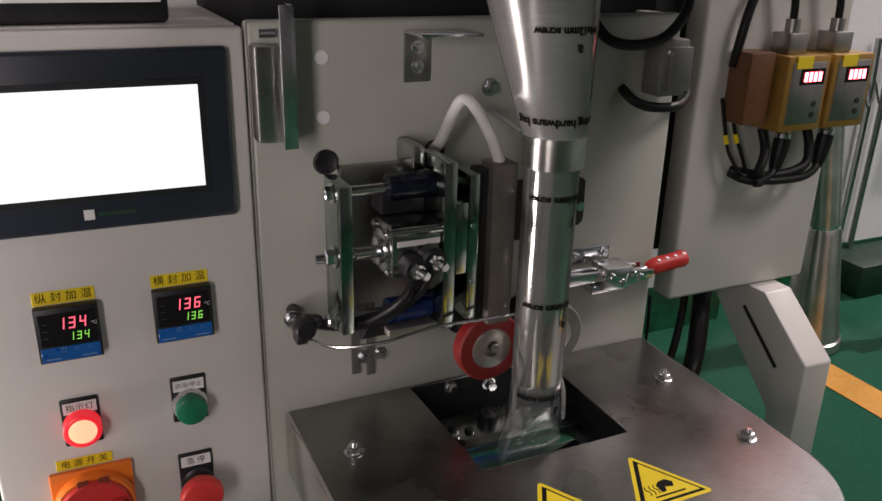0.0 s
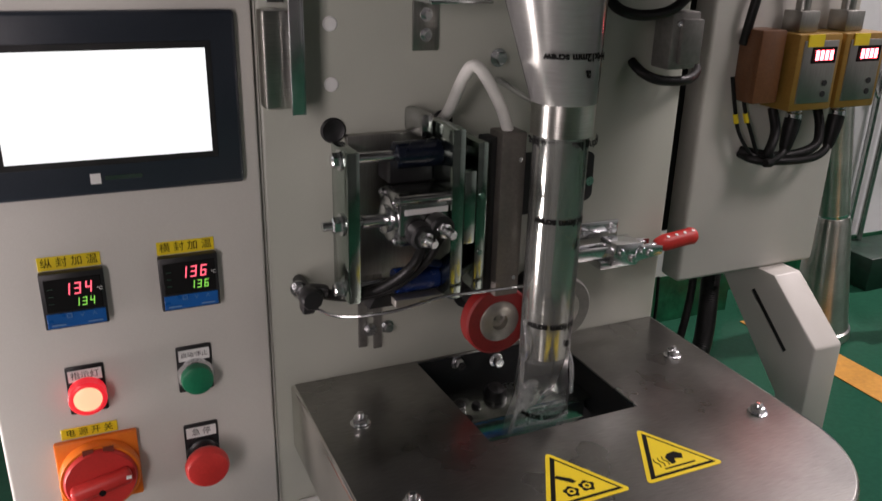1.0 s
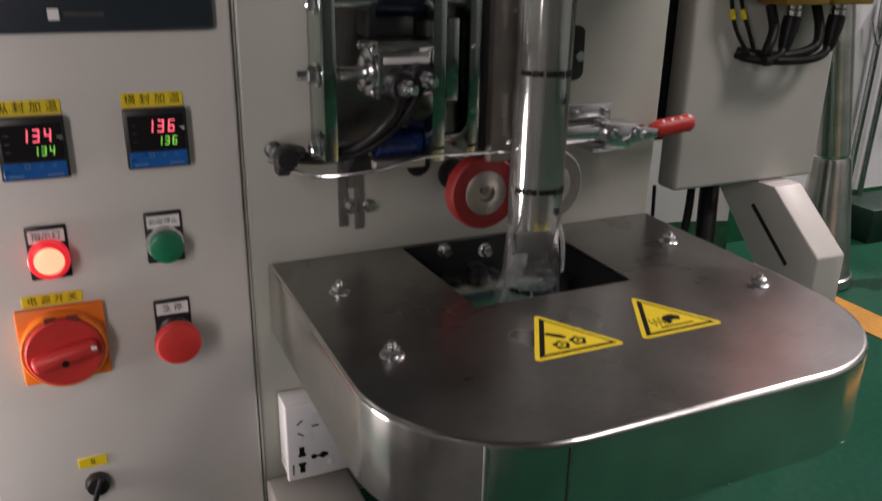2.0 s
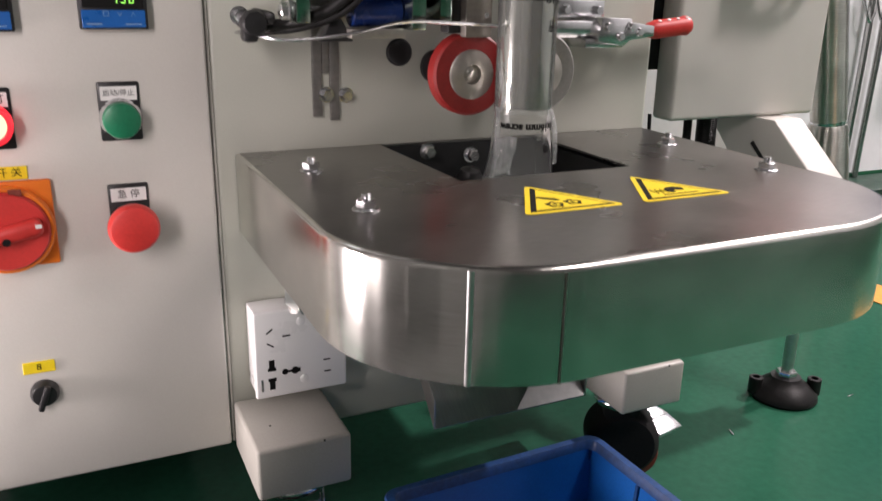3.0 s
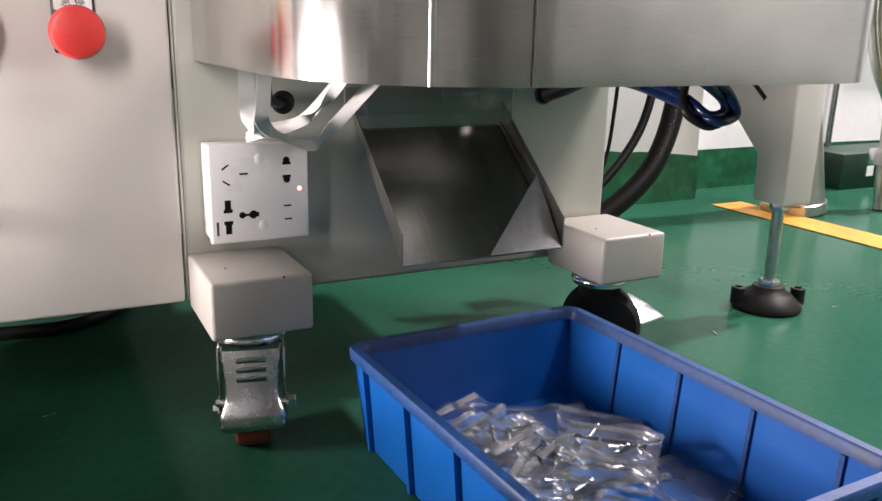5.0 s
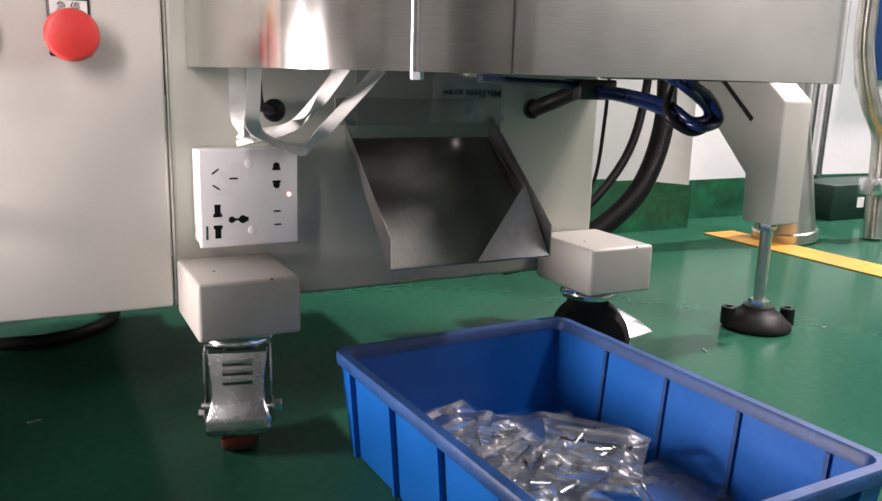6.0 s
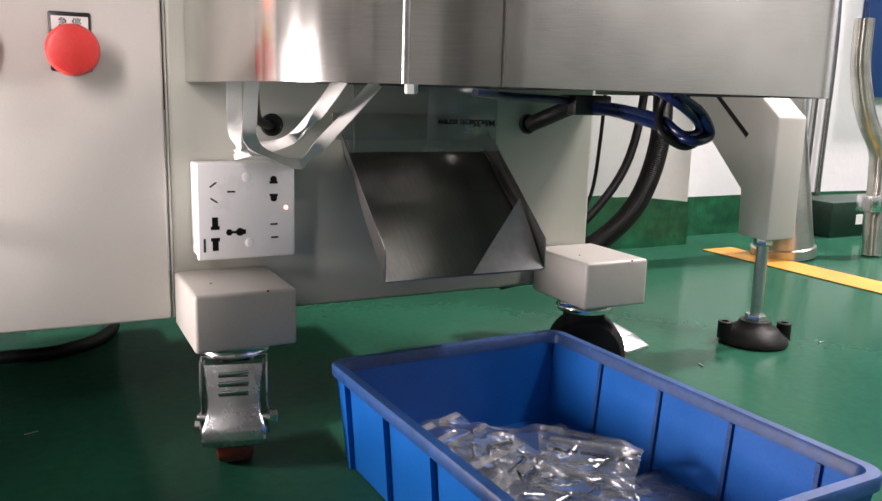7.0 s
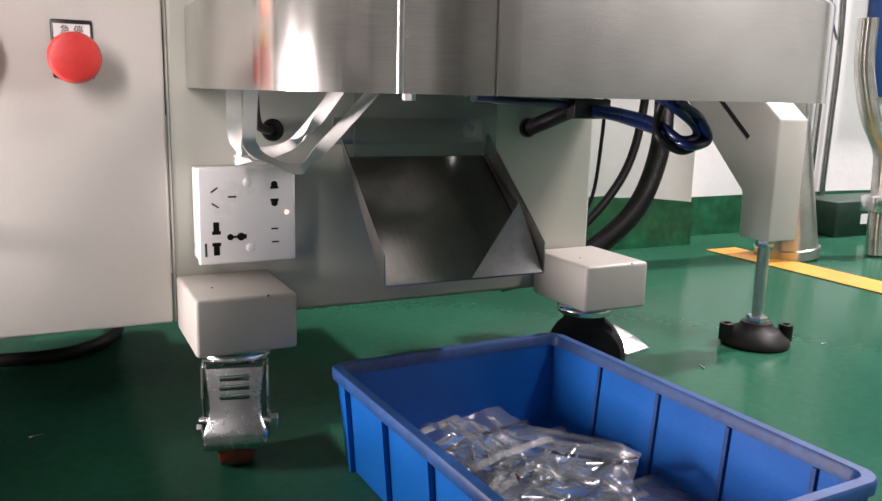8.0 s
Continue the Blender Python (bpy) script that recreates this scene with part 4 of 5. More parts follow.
aw = thing("lead_arm", (0.0, 0.0, 0.50), "thin bent steel rod with a black clamp knob", "bracket")
part("wire", hose([(0.004, -0.015, 0.498), (0.016, -0.05, 0.497), (0.036, -0.070, 0.495), (0.075, -0.085, 0.500), (0.121, -0.092, 0.510), (0.165, -0.092, 0.509), (0.206, -0.090, 0.507)], 0.0016, 8), CHROME, aw)
part("knob", join(lathe((0.012, -0.001, 0.507), (0, -1, 0), [(0.006, 0), (0.006, 0.03), (0.010, 0.034), (0.011, 0.048), (0.009, 0.052), (0, 0.053)], 9), box(0.003, 0.015, -0.05, -0.034, 0.492, 0.507, 0.003), turned(box(0.010, 0.030, -0.046, -0.034, 0.506, 0.517, 0.004), about((0.02, -0.04, 0.51), Matrix.Rotation(radians(12), 4, "Y")))), BLACK, aw, "black star knob")
part("tip_nut", hexbolt((0.004, -0.03, 0.512), (0, -1, 0), 0.0055, 0.008), CHROME, aw)
part("fork_plate", join(box(0.0705, 0.0795, -0.004, -0.0006, 0.424, 0.508, 0.001), box(0.0865, 0.0955, -0.004, -0.0006, 0.420, 0.508, 0.001), box(0.0797, 0.0863, -0.004, -0.0006, 0.462, 0.508, 0.0006)), FORKM, aw, "slotted fork plate")
part("bolt", hexbolt((0.0825, -0.004, 0.4435), (0, -1, 0), 0.0052, 0.007), CHROME, aw)

ah = thing("air_hose", (0.10, -0.08, 0.51), "bundle of black and blue air hoses", "hose")
part("black_hose", hose([(0.101, -0.094, 0.564), (0.090, -0.098, 0.548), (0.078, -0.085, 0.530), (0.062, -0.07, 0.516), (0.040, -0.050, 0.507), (0.016, -0.020, 0.503)], 0.0048, 10), RUBBER, ah)
part("black_hose", hose([(0.117, -0.098, 0.572), (0.104, -0.100, 0.553), (0.092, -0.090, 0.535), (0.074, -0.072, 0.515), (0.045, -0.048, 0.503), (0.016, -0.016, 0.499)], 0.0036, 10), RUBBER, ah)
part("blue_hose", hose([(0.129, -0.066, 0.532), (0.110, -0.075, 0.540), (0.098, -0.085, 0.545), (0.088, -0.080, 0.528), (0.070, -0.062, 0.512)], 0.0040, 10), BLUET, ah, "blue polyurethane air hose")

# ---- forming tube, film ----
TX, TY, RT = 0.228, -0.103, 0.0243


def around(z0, r, cx=TX, cy=TY, lean=None):
    """Text wrapped on the tube, upside down, facing the front left."""
    a0 = radians(-98)

    def place(u, v):
        zz = z0 - v
        rr, ox = (r, 0.0) if lean is None else lean(zz)
        a = a0 - u / rr
        return (cx + ox + rr * math.cos(a), cy + rr * math.sin(a), zz)
    return place


ft = thing("forming_tube", (TX, TY, 0.4405), "polished steel forming tube with funnel and collar", "forming tube")
part("tube", lathe((TX, TY, 0.4405), (0, 0, 1), [(RT - 0.002, 0), (RT - 0.0003, 0), (RT - 0.0003, 0.3065), (RT - 0.002, 0.3065), (RT - 0.002, 0)], 48, False), TUBEST, ft, "polished inner tube")
part("collar", lathe((TX, TY, 0.6565), (0, 0, 1), [(RT + 0.0022, 0), (RT + 0.0036, 0.0), (RT + 0.0040, 0.0295), (RT + 0.0026, 0.0295), (RT + 0.0022, 0)], 48, False), STEEL, ft, "ribbed steel collar")


def cone_at(z):
    f = (z - 0.684) / 0.11
    return 0.0285 + 0.0175 * f, -0.020 * f


def cone_mesh(extra, z0, z1, n=44, k=10):
    bm = bmesh.new()
    rings = []
    for j in range(k + 1):
        z = z0 + (z1 - z0) * j / k
        r, ox = cone_at(z)
        rings.append([bm.verts.new((TX + ox + (r + extra) * math.cos(2 * math.pi * i / n), TY + (r + extra) * math.sin(2 * math.pi * i / n), z)) for i in range(n)])
    for a, b in zip(rings, rings[1:]):
        for i in range(n):
            bm.faces.new((a[i], a[(i + 1) % n], b[(i + 1) % n], b[i]))
    return bm


part("funnel", cone_mesh(-0.0004, 0.684, 0.92), STEEL, ft, "steel funnel under clear film")
part("bracket_arm", rod((TX, TY + 0.028, 0.672), (TX - 0.012, 0.0, 0.688), 0.003, 12), CHROME, ft)

fs = thing("film_sleeve", (TX, TY, 0.44), "clear printed plastic film drawn down over the tube", "film")
part("sleeve", lathe((TX, TY, 0.436), (0, 0, 1), [(RT + 0.0006, 0), (RT + 0.0006, 0.26)], 48, False), FILM, fs)
fc = thing("film_funnel", (TX, TY, 0.69), "clear printed film over the forming funnel", "film")
part("film", cone_mesh(0.0006, 0.685, 0.92), FILMC, fc)

# prints on the film travel with it
RP = RT + 0.0011
ROWS_PRINT = [("M5x16mm screw", 0.630, 0.0088), ("f", 0.609, 0.013), ("M5x16mm screw", 0.526, 0.0088), ("e", 0.506, 0.013)]
prints = thing("film_print", (TX, TY, 0.5), "black lettering printed on the moving film", "lettering")
for body, z, size in ROWS_PRINT:
    u0 = 0.0 if len(body) > 2 else -0.014
    pl = around(z, RP)
    part("line" if len(body) > 2 else "letter", lettering(body, size, lambda u, v, pl=pl, u0=u0: pl(u + u0, v), weight=0.00045), INK, prints)
next_bag = thing("product_bag", (TX, TY, 0.42), "clear bag of screws still hanging in the film", "bag")
for body, z, size, u0 in (("M5x16mm screw", 0.429, 0.0088, 0.0), ("d", 0.413, 0.013, -0.014)):
    pl = around(z, RP)
    part("print", lettering(body, size, lambda u, v, pl=pl, u0=u0: pl(u + u0, v), weight=0.00045), INK, next_bag)
cprints = thing("film_print", (TX, TY, 0.7), "black lettering printed on the film funnel", "lettering")
for body, z, size, u0 in (("mounting hardware bag", 0.7000, 0.0100, 0.0), ("M4x12mm screw", 0.777, 0.0088, -0.004), ("a", 0.762, 0.013, -0.012)):
    pl = around(z, 0, lean=lambda zz: (cone_at(zz)[0] + 0.0015, cone_at(zz)[1]))
    part("line" if len(body) > 2 else "letter", lettering(body, size, lambda u, v, pl=pl, u0=u0: pl(u + u0, v), weight=0.00045), INK, cprints)


def flat_end(z0, z1, n=40, k=12):
    """The film below the tube, going from round to a flat seal."""
    bm = bmesh.new()
    rings = []
    half = math.pi * RT / 2
    for j in range(k + 1):
        f = j / k
        g = f * f * (3 - 2 * f)
        z = z0 + (z1 - z0) * f
        ring = []
        for i in range(n):
            a = 2 * math.pi * i / n
            rx, ry = RT + (half - RT) * g, RT * (1 - g) + 0.0008 * g
            w = 0.0012 * math.sin(3 * a + 4 * f) * math.sin(math.pi * f) + 0.0006 * math.sin(7 * a - 6 * f) * math.sin(math.pi * f)
            ring.append(bm.verts.new((TX - 0.004 * g + (rx + w) * math.cos(a), TY + (ry + w) * math.sin(a), z)))
        rings.append(ring)
    for a, b in zip(rings, rings[1:]):
        for i in range(n):
            bm.faces.new((a[i], a[(i + 1) % n], b[(i + 1) % n], b[i]))
    return bm


def bag_mesh(w, h, puff, seed, cx=0.0, k=16, crumple=0.0):
    """A small pillow bag in its own x-z plane, centred."""
    rnd = random.Random(seed)
    ph = [rnd.uniform(0, 6) for _ in range(6)]
    creases = [(rnd.uniform(0.15, 0.85), rnd.uniform(0.15, 0.85), rnd.uniform(0, 3.14), rnd.uniform(-1, 1)) for _ in range(6)]
    bm = bmesh.new()
    for side in (-1, 1):
        grid = []
        for j in range(k + 1):
            row = []
            for i in range(k + 1):
                u, v = i / k, j / k
                e = (math.sin(math.pi * u) * math.sin(math.pi * v)) ** 0.6 if 0 < i < k and 0 < j < k else 0
                cr = crumple * (math.sin(9 * u + ph[0]) * math.cos(7 * v + ph[1]) + 0.6 * math.sin(17 * v + 5 * u + ph[2]))
                for cu, cv, ca, ch_ in creases:
                    cr += crumple * 2.4 * ch_ * max(0.0, 1 - 3.2 * abs((u - cu) * math.cos(ca) + (v - cv) * math.sin(ca)))
                row.append(bm.verts.new(((u - 0.5) * w * (1 - 0.04 * math.sin(math.pi * v)), side * (puff * e) + cr + 0.0015 * e * math.sin(21 * u + ph[3]), (v - 0.5) * h + crumple * math.sin(6 * u + ph[4]))))
            grid.append(row)
        for j in range(k):
            for i in range(k):
                f = (grid[j][i], grid[j][i + 1], grid[j + 1][i + 1], grid[j + 1][i])
                bm.faces.new(f if side < 0 else f[::-1])
    return bm


fe = thing("film_end", (TX, TY, 0.35), "crinkled clear film flattening towards the cross seal", "film")
part("film", flat_end(0.440, 0.352), FILME, fe)
part("side_crease", hose([(TX - 0.026, TY - 0.004, 0.440), (TX - 0.029, TY - 0.009, 0.42), (TX - 0.032, TY - 0.010, 0.39), (TX - 0.037, TY - 0.006, 0.357)], 0.0026, 8, flat=0.35), CREASE, fe)
part("side_crease", hose([(TX + 0.0245, TY - 0.003, 0.440), (TX + 0.026, TY - 0.010, 0.425), (TX + 0.027, TY - 0.012, 0.405), (TX + 0.030, TY - 0.008, 0.39)], 0.0026, 8, flat=0.35), CREASE, fe)
part("pinch_fold", hose([(TX - 0.0255, TY - 0.002, 0.478), (TX - 0.027, TY - 0.009, 0.466), (TX - 0.0262, TY - 0.012, 0.452), (TX - 0.0255, TY - 0.008, 0.438)], 0.0022, 8, flat=0.4), CREASE, fe)
part("crumpled_corner", turned(bag_mesh(0.020, 0.032, 0.003, 41, crumple=0.0012), Matrix.Translation((TX - 0.024, TY - 0.012, 0.401)) @ Matrix.Rotation(radians(8), 4, "Y")), CREASE, fe)
part("bottom_fold", hose([(TX - 0.036, TY - 0.004, 0.361), (TX - 0.012, TY - 0.006, 0.363), (TX + 0.012, TY - 0.006, 0.361), (TX + 0.032, TY - 0.003, 0.364)], 0.0020, 8, flat=0.4), CREASE, fe)


def seal_strip(w, z, h=0.006):
    out = []
    for i in range(4):
        out.append(box(-w / 2, w / 2, -0.0012, 0.0012, z + i * h / 4, z + i * h / 4 + h / 6))
    return join(*out)


part("film", turned(bag_mesh(0.044, 0.050, 0.007, 5, crumple=0.0006), Matrix.Translation((TX, TY - 0.012, 0.414))), FILMB, next_bag)
bag = thing("product_bag", (0, 0, 0), "clear filled plastic bag printed with screw size", "bag")
part("film", bag_mesh(0.074, 0.064, 0.006, 3, crumple=0.0006), FILMB, bag)
part("seal", seal_strip(0.072, -0.0335), SEALM, bag, "crimped white seal")
part("print", lettering("M6x35mm screw", 0.0082, lambda u, v: (-u, -0.0068, -0.008 - v), weight=0.0003), INK, bag)

# ---- pull wheels ----


def pull_wheel(x, mat, label, y=-0.075):
    w = thing("pull_wheel", (x, y, 0.4655), label, "wheel", "pull wheels")
    t = part("tyre", lathe((x, y + 0.016, 0.4655), (0, -1, 0), [(0.022, 0), (0.0335, 0.0), (0.0355, 0.002), (0.0355, 0.014), (0.0335, 0.016), (0.021, 0.016), (0.021, 0.0), (0.022, 0.0)], 48, False), mat, w)
    hb = part("hub", lathe((x, y + 0.016, 0.4655), (0, -1, 0), [(0.0205, 0), (0.0212, 0.0165), (0.0195, 0.0178), (0.0085, 0.0178), (0.0075, 0.012), (0, 0.012)], 40), SATIN, w, "turned aluminium hub")
    part("set_screw", lathe((x + 0.004, y - 0.0018 + 0.006, 0.4655), (0, -1, 0), [(0.0065, 0), (0.0060, 0.005), (0.003, 0.0055), (0, 0.0035)], 6), DULL, w)
    return w


wl = pull_wheel(0.1915, REDR, "red silicone film pull wheel with aluminium hub")
wr = pull_wheel(0.2625, GREYR, "grey silicone film pull wheel behind the film tube")
for x in (0.1915, 0.2655):
    sp = solo("wheel_shaft", rod((x, -0.058, 0.4655), (x, -0.0005, 0.4655), 0.0085, 20), BLACK, "black drive shaft of a pull wheel", "shaft", "wheel shafts", at=(x, 0, 0.4655))
    part("flange", lathe((x, -0.0005, 0.4655), (0, -1, 0), [(0.016, 0), (0.016, 0.004), (0.012, 0.006)], 24), BLACK, sp)

# ---- cross jaws below the table opening ----


def jaw(y0, y1, label):
    j = thing("cross_jaw", (0.22, (y0 + y1) / 2, 0.345), label, "jaw", "cross sealing jaws")
    part("bar", box(0.150, 0.296, y0, y1, 0.338, 0.358, 0.002), JAWST, j)
    part("plate", box(0.142, 0.304, min(y0, y1) if y0 > -0.1 else y0 - 0.02, max(y0, y1) + 0.018 if y0 > -0.1 else y1, 0.3585, 0.3625, 0.0008), JAWST, j)
    for x in (0.16, 0.285):
        part("bolt", socketbolt((x, (y0 + y1) / 2, 0.3625), (0, 0, 1), 0.004, 0.004), CHROME, j)
    return j


jb = jaw(-0.085, -0.045, "steel rear cross-seal jaw below the table opening")
jf = jaw(-0.150, -0.122, "steel front cross-seal jaw below the table opening")
part("knob", lathe((0.205, -0.05, 0.3625), (0, -0.2, 1), [(0.012, 0), (0.013, 0.006), (0.009, 0.014), (0, 0.016)], 18), BLACK, jb, "black rubber bumper")
# Black discs stand in for shaded holes in the plate.
for x, y, rr in ((0.163, -0.052, 0.006), (0.178, -0.060, 0.005)):
    part("plug", lathe((x, y, 0.3627), (0, 0, 1), [(rr, 0), (rr, 0.003), (rr * 0.7, 0.005), (0, 0.005)], 16), BLACK, jb, "black disc standing in for a dark hole in the jaw plate")
for x, y, rr in ((0.149, -0.052, 0.0050), (0.160, -0.075, 0.0065), (0.258, -0.062, 0.0045), (0.279, -0.070, 0.0055)):
    part("hole", lathe((x, y, 0.3626), (0, 0, 1), [(rr, 0), (rr, 0.0003), (0, 0.0003)], 18), DARK, jb)
# Near-black sheets put the shade into the opening round the jaws.
hb = thing("jaw_shade_box", (0.22, -0.08, 0.33), "dark shade sheets, rail and bolts round the sealing jaws", "housing")
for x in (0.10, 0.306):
    part("shade_cheek", box(x, x + 0.028, -0.17, -0.002, 0.327, 0.388), DARK, hb)
part("back_shade", box(0.1285, 0.3055, -0.0032, -0.0012, 0.327, 0.3925), DARK, hb)
part("rail", rod((0.127, -0.017, 0.340), (0.307, -0.017, 0.340), 0.006), CHROME, hb)
for x, z in ((0.182, 0.386), (0.229, 0.380)):
    part("bolt", hexbolt((x, -0.0032, z), (0, -1, 0), 0.006, 0.012), CHROME, hb)

# ---- toggle clamp ----
tc = thing("toggle_clamp", (0.35, 0.0, 0.50), "zinc toggle clamp with a red dotted grip on the panel", "clamp")
part("base_plate", box(0.318, 0.3765, -0.004, -0.0006, 0.508, 0.527, 0.001), CHROME, tc)
for x in (0.330, 0.368):
    part("bolt", hexbolt((x, -0.004, 0.5175), (0, -1, 0), 0.0045, 0.005), CHROME, tc)
part("arm", join(box(0.275, 0.366, -0.033, -0.029, 0.496, 0.508, 0.001), box(0.275, 0.366, -0.021, -0.017, 0.496, 0.508, 0.001), rod((0.262, -0.025, 0.496), (0.36, -0.025, 0.497), 0.005)), CHROME, tc)
part("body", prism([(0.345, -0.040, 0.488), (0.378, -0.040, 0.485), (0.392, -0.040, 0.497), (0.384, -0.040, 0.511), (0.350, -0.040, 0.512)], (0, 0.030, 0), 0.001), CHROME, tc)
part("foot", box(0.335, 0.380, -0.035, -0.0006, 0.483, 0.492, 0.001), CHROME, tc)
for x, z in ((0.356, 0.503), (0.372, 0.494), (0.384, 0.503), (0.394, 0.498)):
    part("pivot", lathe((x, -0.040, z), (0, -1, 0), [(0.0042, 0), (0.0042, 0.002), (0.003, 0.004), (0, 0.004)], 16), CHROME, tc)
part("link", prism([(0.372, -0.041, 0.489), (0.412, -0.041, 0.494), (0.412, -0.041, 0.504), (0.380, -0.041, 0.508)], (0, 0.004, 0), 0.0008), CHROME, tc)
part("link", prism([(0.372, -0.017, 0.489), (0.412, -0.017, 0.494), (0.412, -0.017, 0.504), (0.380, -0.017, 0.508)], (0, 0.004, 0), 0.0008), CHROME, tc)
part("grip", lathe((0.413, -0.025, 0.4985), (1, 0, 0.10), [(0.0045, 0), (0.0070, 0.003), (0.0096, 0.013), (0.0094, 0.046), (0.0102, 0.051), (0.0085, 0.055), (0, 0.056)], 24), REDP, tc, "red plastic grip with light dots")
part("grip_neck", rod((0.398, -0.025, 0.497), (0.416, -0.025, 0.4988), 0.0042, 14), CHROME, tc)
for i in range(4):
    part("dot", lathe((0.4275 + i * 0.0115, -0.0295, 0.5083 + i * 0.00115), (0, -0.45, 1), [(0.0019, 0), (0.0019, 0.0006), (0, 0.0009)], 12), LABELW, tc)

# ---- upper left guide and brackets ----
gu = thing("film_guide", (0.0, -0.01, 0.67), "bent stainless guide strip in front of a steel cover", "guide")
part("cover", box(-0.0150, 0.0130, -0.022, -0.0006, 0.675, 0.757, 0.003), STEEL, gu)
part("strip", join(box(0.0040, 0.0165, -0.036, -0.034, 0.672, 0.79, 0.0008), box(0.0145, 0.0165, -0.036, -0.010, 0.672, 0.79, 0.0006)), CHROME, gu)
part("pin", rod((-0.006, -0.002, 0.765), (0.008, -0.002, 0.765), 0.004), CHROME, gu)
br = thing("angle_bracket", (0.138, -0.01, 0.72), "bent steel angle bracket with two bolts", "bracket")
part("plate", box(0.1255, 0.1515, -0.0035, -0.0006, 0.718, 0.762, 0.001), DULL, br)
part("shelf", box(0.1255, 0.185, -0.045, -0.0006, 0.7622, 0.7650, 0.001), CHROME, br)
for z in (0.732, 0.750):
    part("bolt", hexbolt((0.1385, -0.0035, z), (0, -1, 0), 0.0045, 0.006), CHROME, br)
uh = thing("upper_hose", (0.37, -0.04, 0.75), "black rubber hoses round the upper guide", "hose")
part("hose", hose([(0.30, -0.04, 0.776), (0.315, -0.05, 0.757), (0.345, -0.052, 0.751), (0.380, -0.052, 0.758), (0.405, -0.05, 0.785), (0.410, -0.04, 0.82)], 0.0052, 12), RUBBER, uh)
part("hose", hose([(0.374, 0.001, 0.700), (0.378, -0.015, 0.690), (0.395, -0.022, 0.683), (0.43, -0.02, 0.681), (0.47, 0.01, 0.684), (0.50, 0.05, 0.69)], 0.0052, 12), RUBBER, uh)
sb = thing("sensor_box", (0.42, -0.02, 0.69), "grey steel sensor housing on the panel edge", "sensor")
part("case", box(0.397, 0.433, -0.030, -0.0006, 0.694, 0.752, 0.003), FORKM, sb)
part("end", box(0.406, 0.433, -0.036, -0.0302, 0.700, 0.745, 0.002), FORKM, sb)
part("screw", socketbolt((0.404, -0.030, 0.74), (0, -1, 0), 0.003, 0.003), CHROME, sb)

# ---- second cabinet with the sensors ----
rc = thing("side_cabinet", (0.69, 0.25, 0.38), "light grey side cabinet held up by a bent leg", "cabinet")
part("body", box(0.566, 0.818, 0.10, 0.138, 0.379, 1.25, 0.006, 3), PAINT, rc)
X0, X1 = 0.717, 0.768
leg = part("leg", prism([(X0, -0.018, 0.146), (X0, -0.018, 0.3035), (X0, 0.073, 0.3785), (X0, 0.204, 0.3785), (X0, 0.034, 0.207), (X0, 0.032, 0.146)], (X1 - X0, 0, 0), 0.003), PAINT, rc, "bent grey box-section leg")
part("leg_slot", turned(box(X0 - 0.0006, X0 + 0.002, 0.018, 0.118, 0.3080, 0.3140), about((X0, 0.068, 0.311), Matrix.Rotation(radians(41), 4, "X"))), DARK, rc)
part("leg_slot_lip", turned(box(X0 - 0.0016, X0 + 0.001, 0.018, 0.118, 0.3050, 0.3075), about((X0, 0.068, 0.311), Matrix.Rotation(radians(41), 4, "X"))), PAINT, rc)
XF, YF = 0.7405, 0.008
part("stem", rod((XF, YF, 0.03), (XF, YF, 0.146), 0.0075, 20), PALEM, rc, "threaded steel stem")
part("thread", lathe((XF, YF, 0.05), (0, 0, 1), [(0.0075 + (0.0006 if i % 2 else 0), 0.0018 * i) for i in range(48)], 16), PALEM, rc)
part("stem_nut", lathe((XF, YF, 0.135), (0, 0, 1), [(0.0115, 0), (0.0120, 0.002), (0.0120, 0.008), (0.0115, 0.010)], 6), CHROME, rc)
part("base_nut", lathe((XF, YF, 0.029), (0, 0, 1), [(0.0135, 0), (0.0140, 0.002), (0.0140, 0.009), (0.0130, 0.011)], 6), CHROME, rc)
fo = part("foot_pad", lathe((XF, YF, 0.0), (0, 0, 1), [(0.043, 0), (0.045, 0.003), (0.044, 0.009), (0.030, 0.022), (0.022, 0.027), (0.020, 0.032), (0, 0.032)], 40), RUBBER, rc, "round black levelling foot")
for s in (-1, 1):
    part("lug", lathe((XF + s * 0.036, YF - s * 0.018, 0.006), (0, 0, 1), [(0.0095, 0), (0.0095, 0.022), (0.0085, 0.023), (0.005, 0.023), (0.005, 0.014), (0, 0.014)], 20), RUBBER, fo)


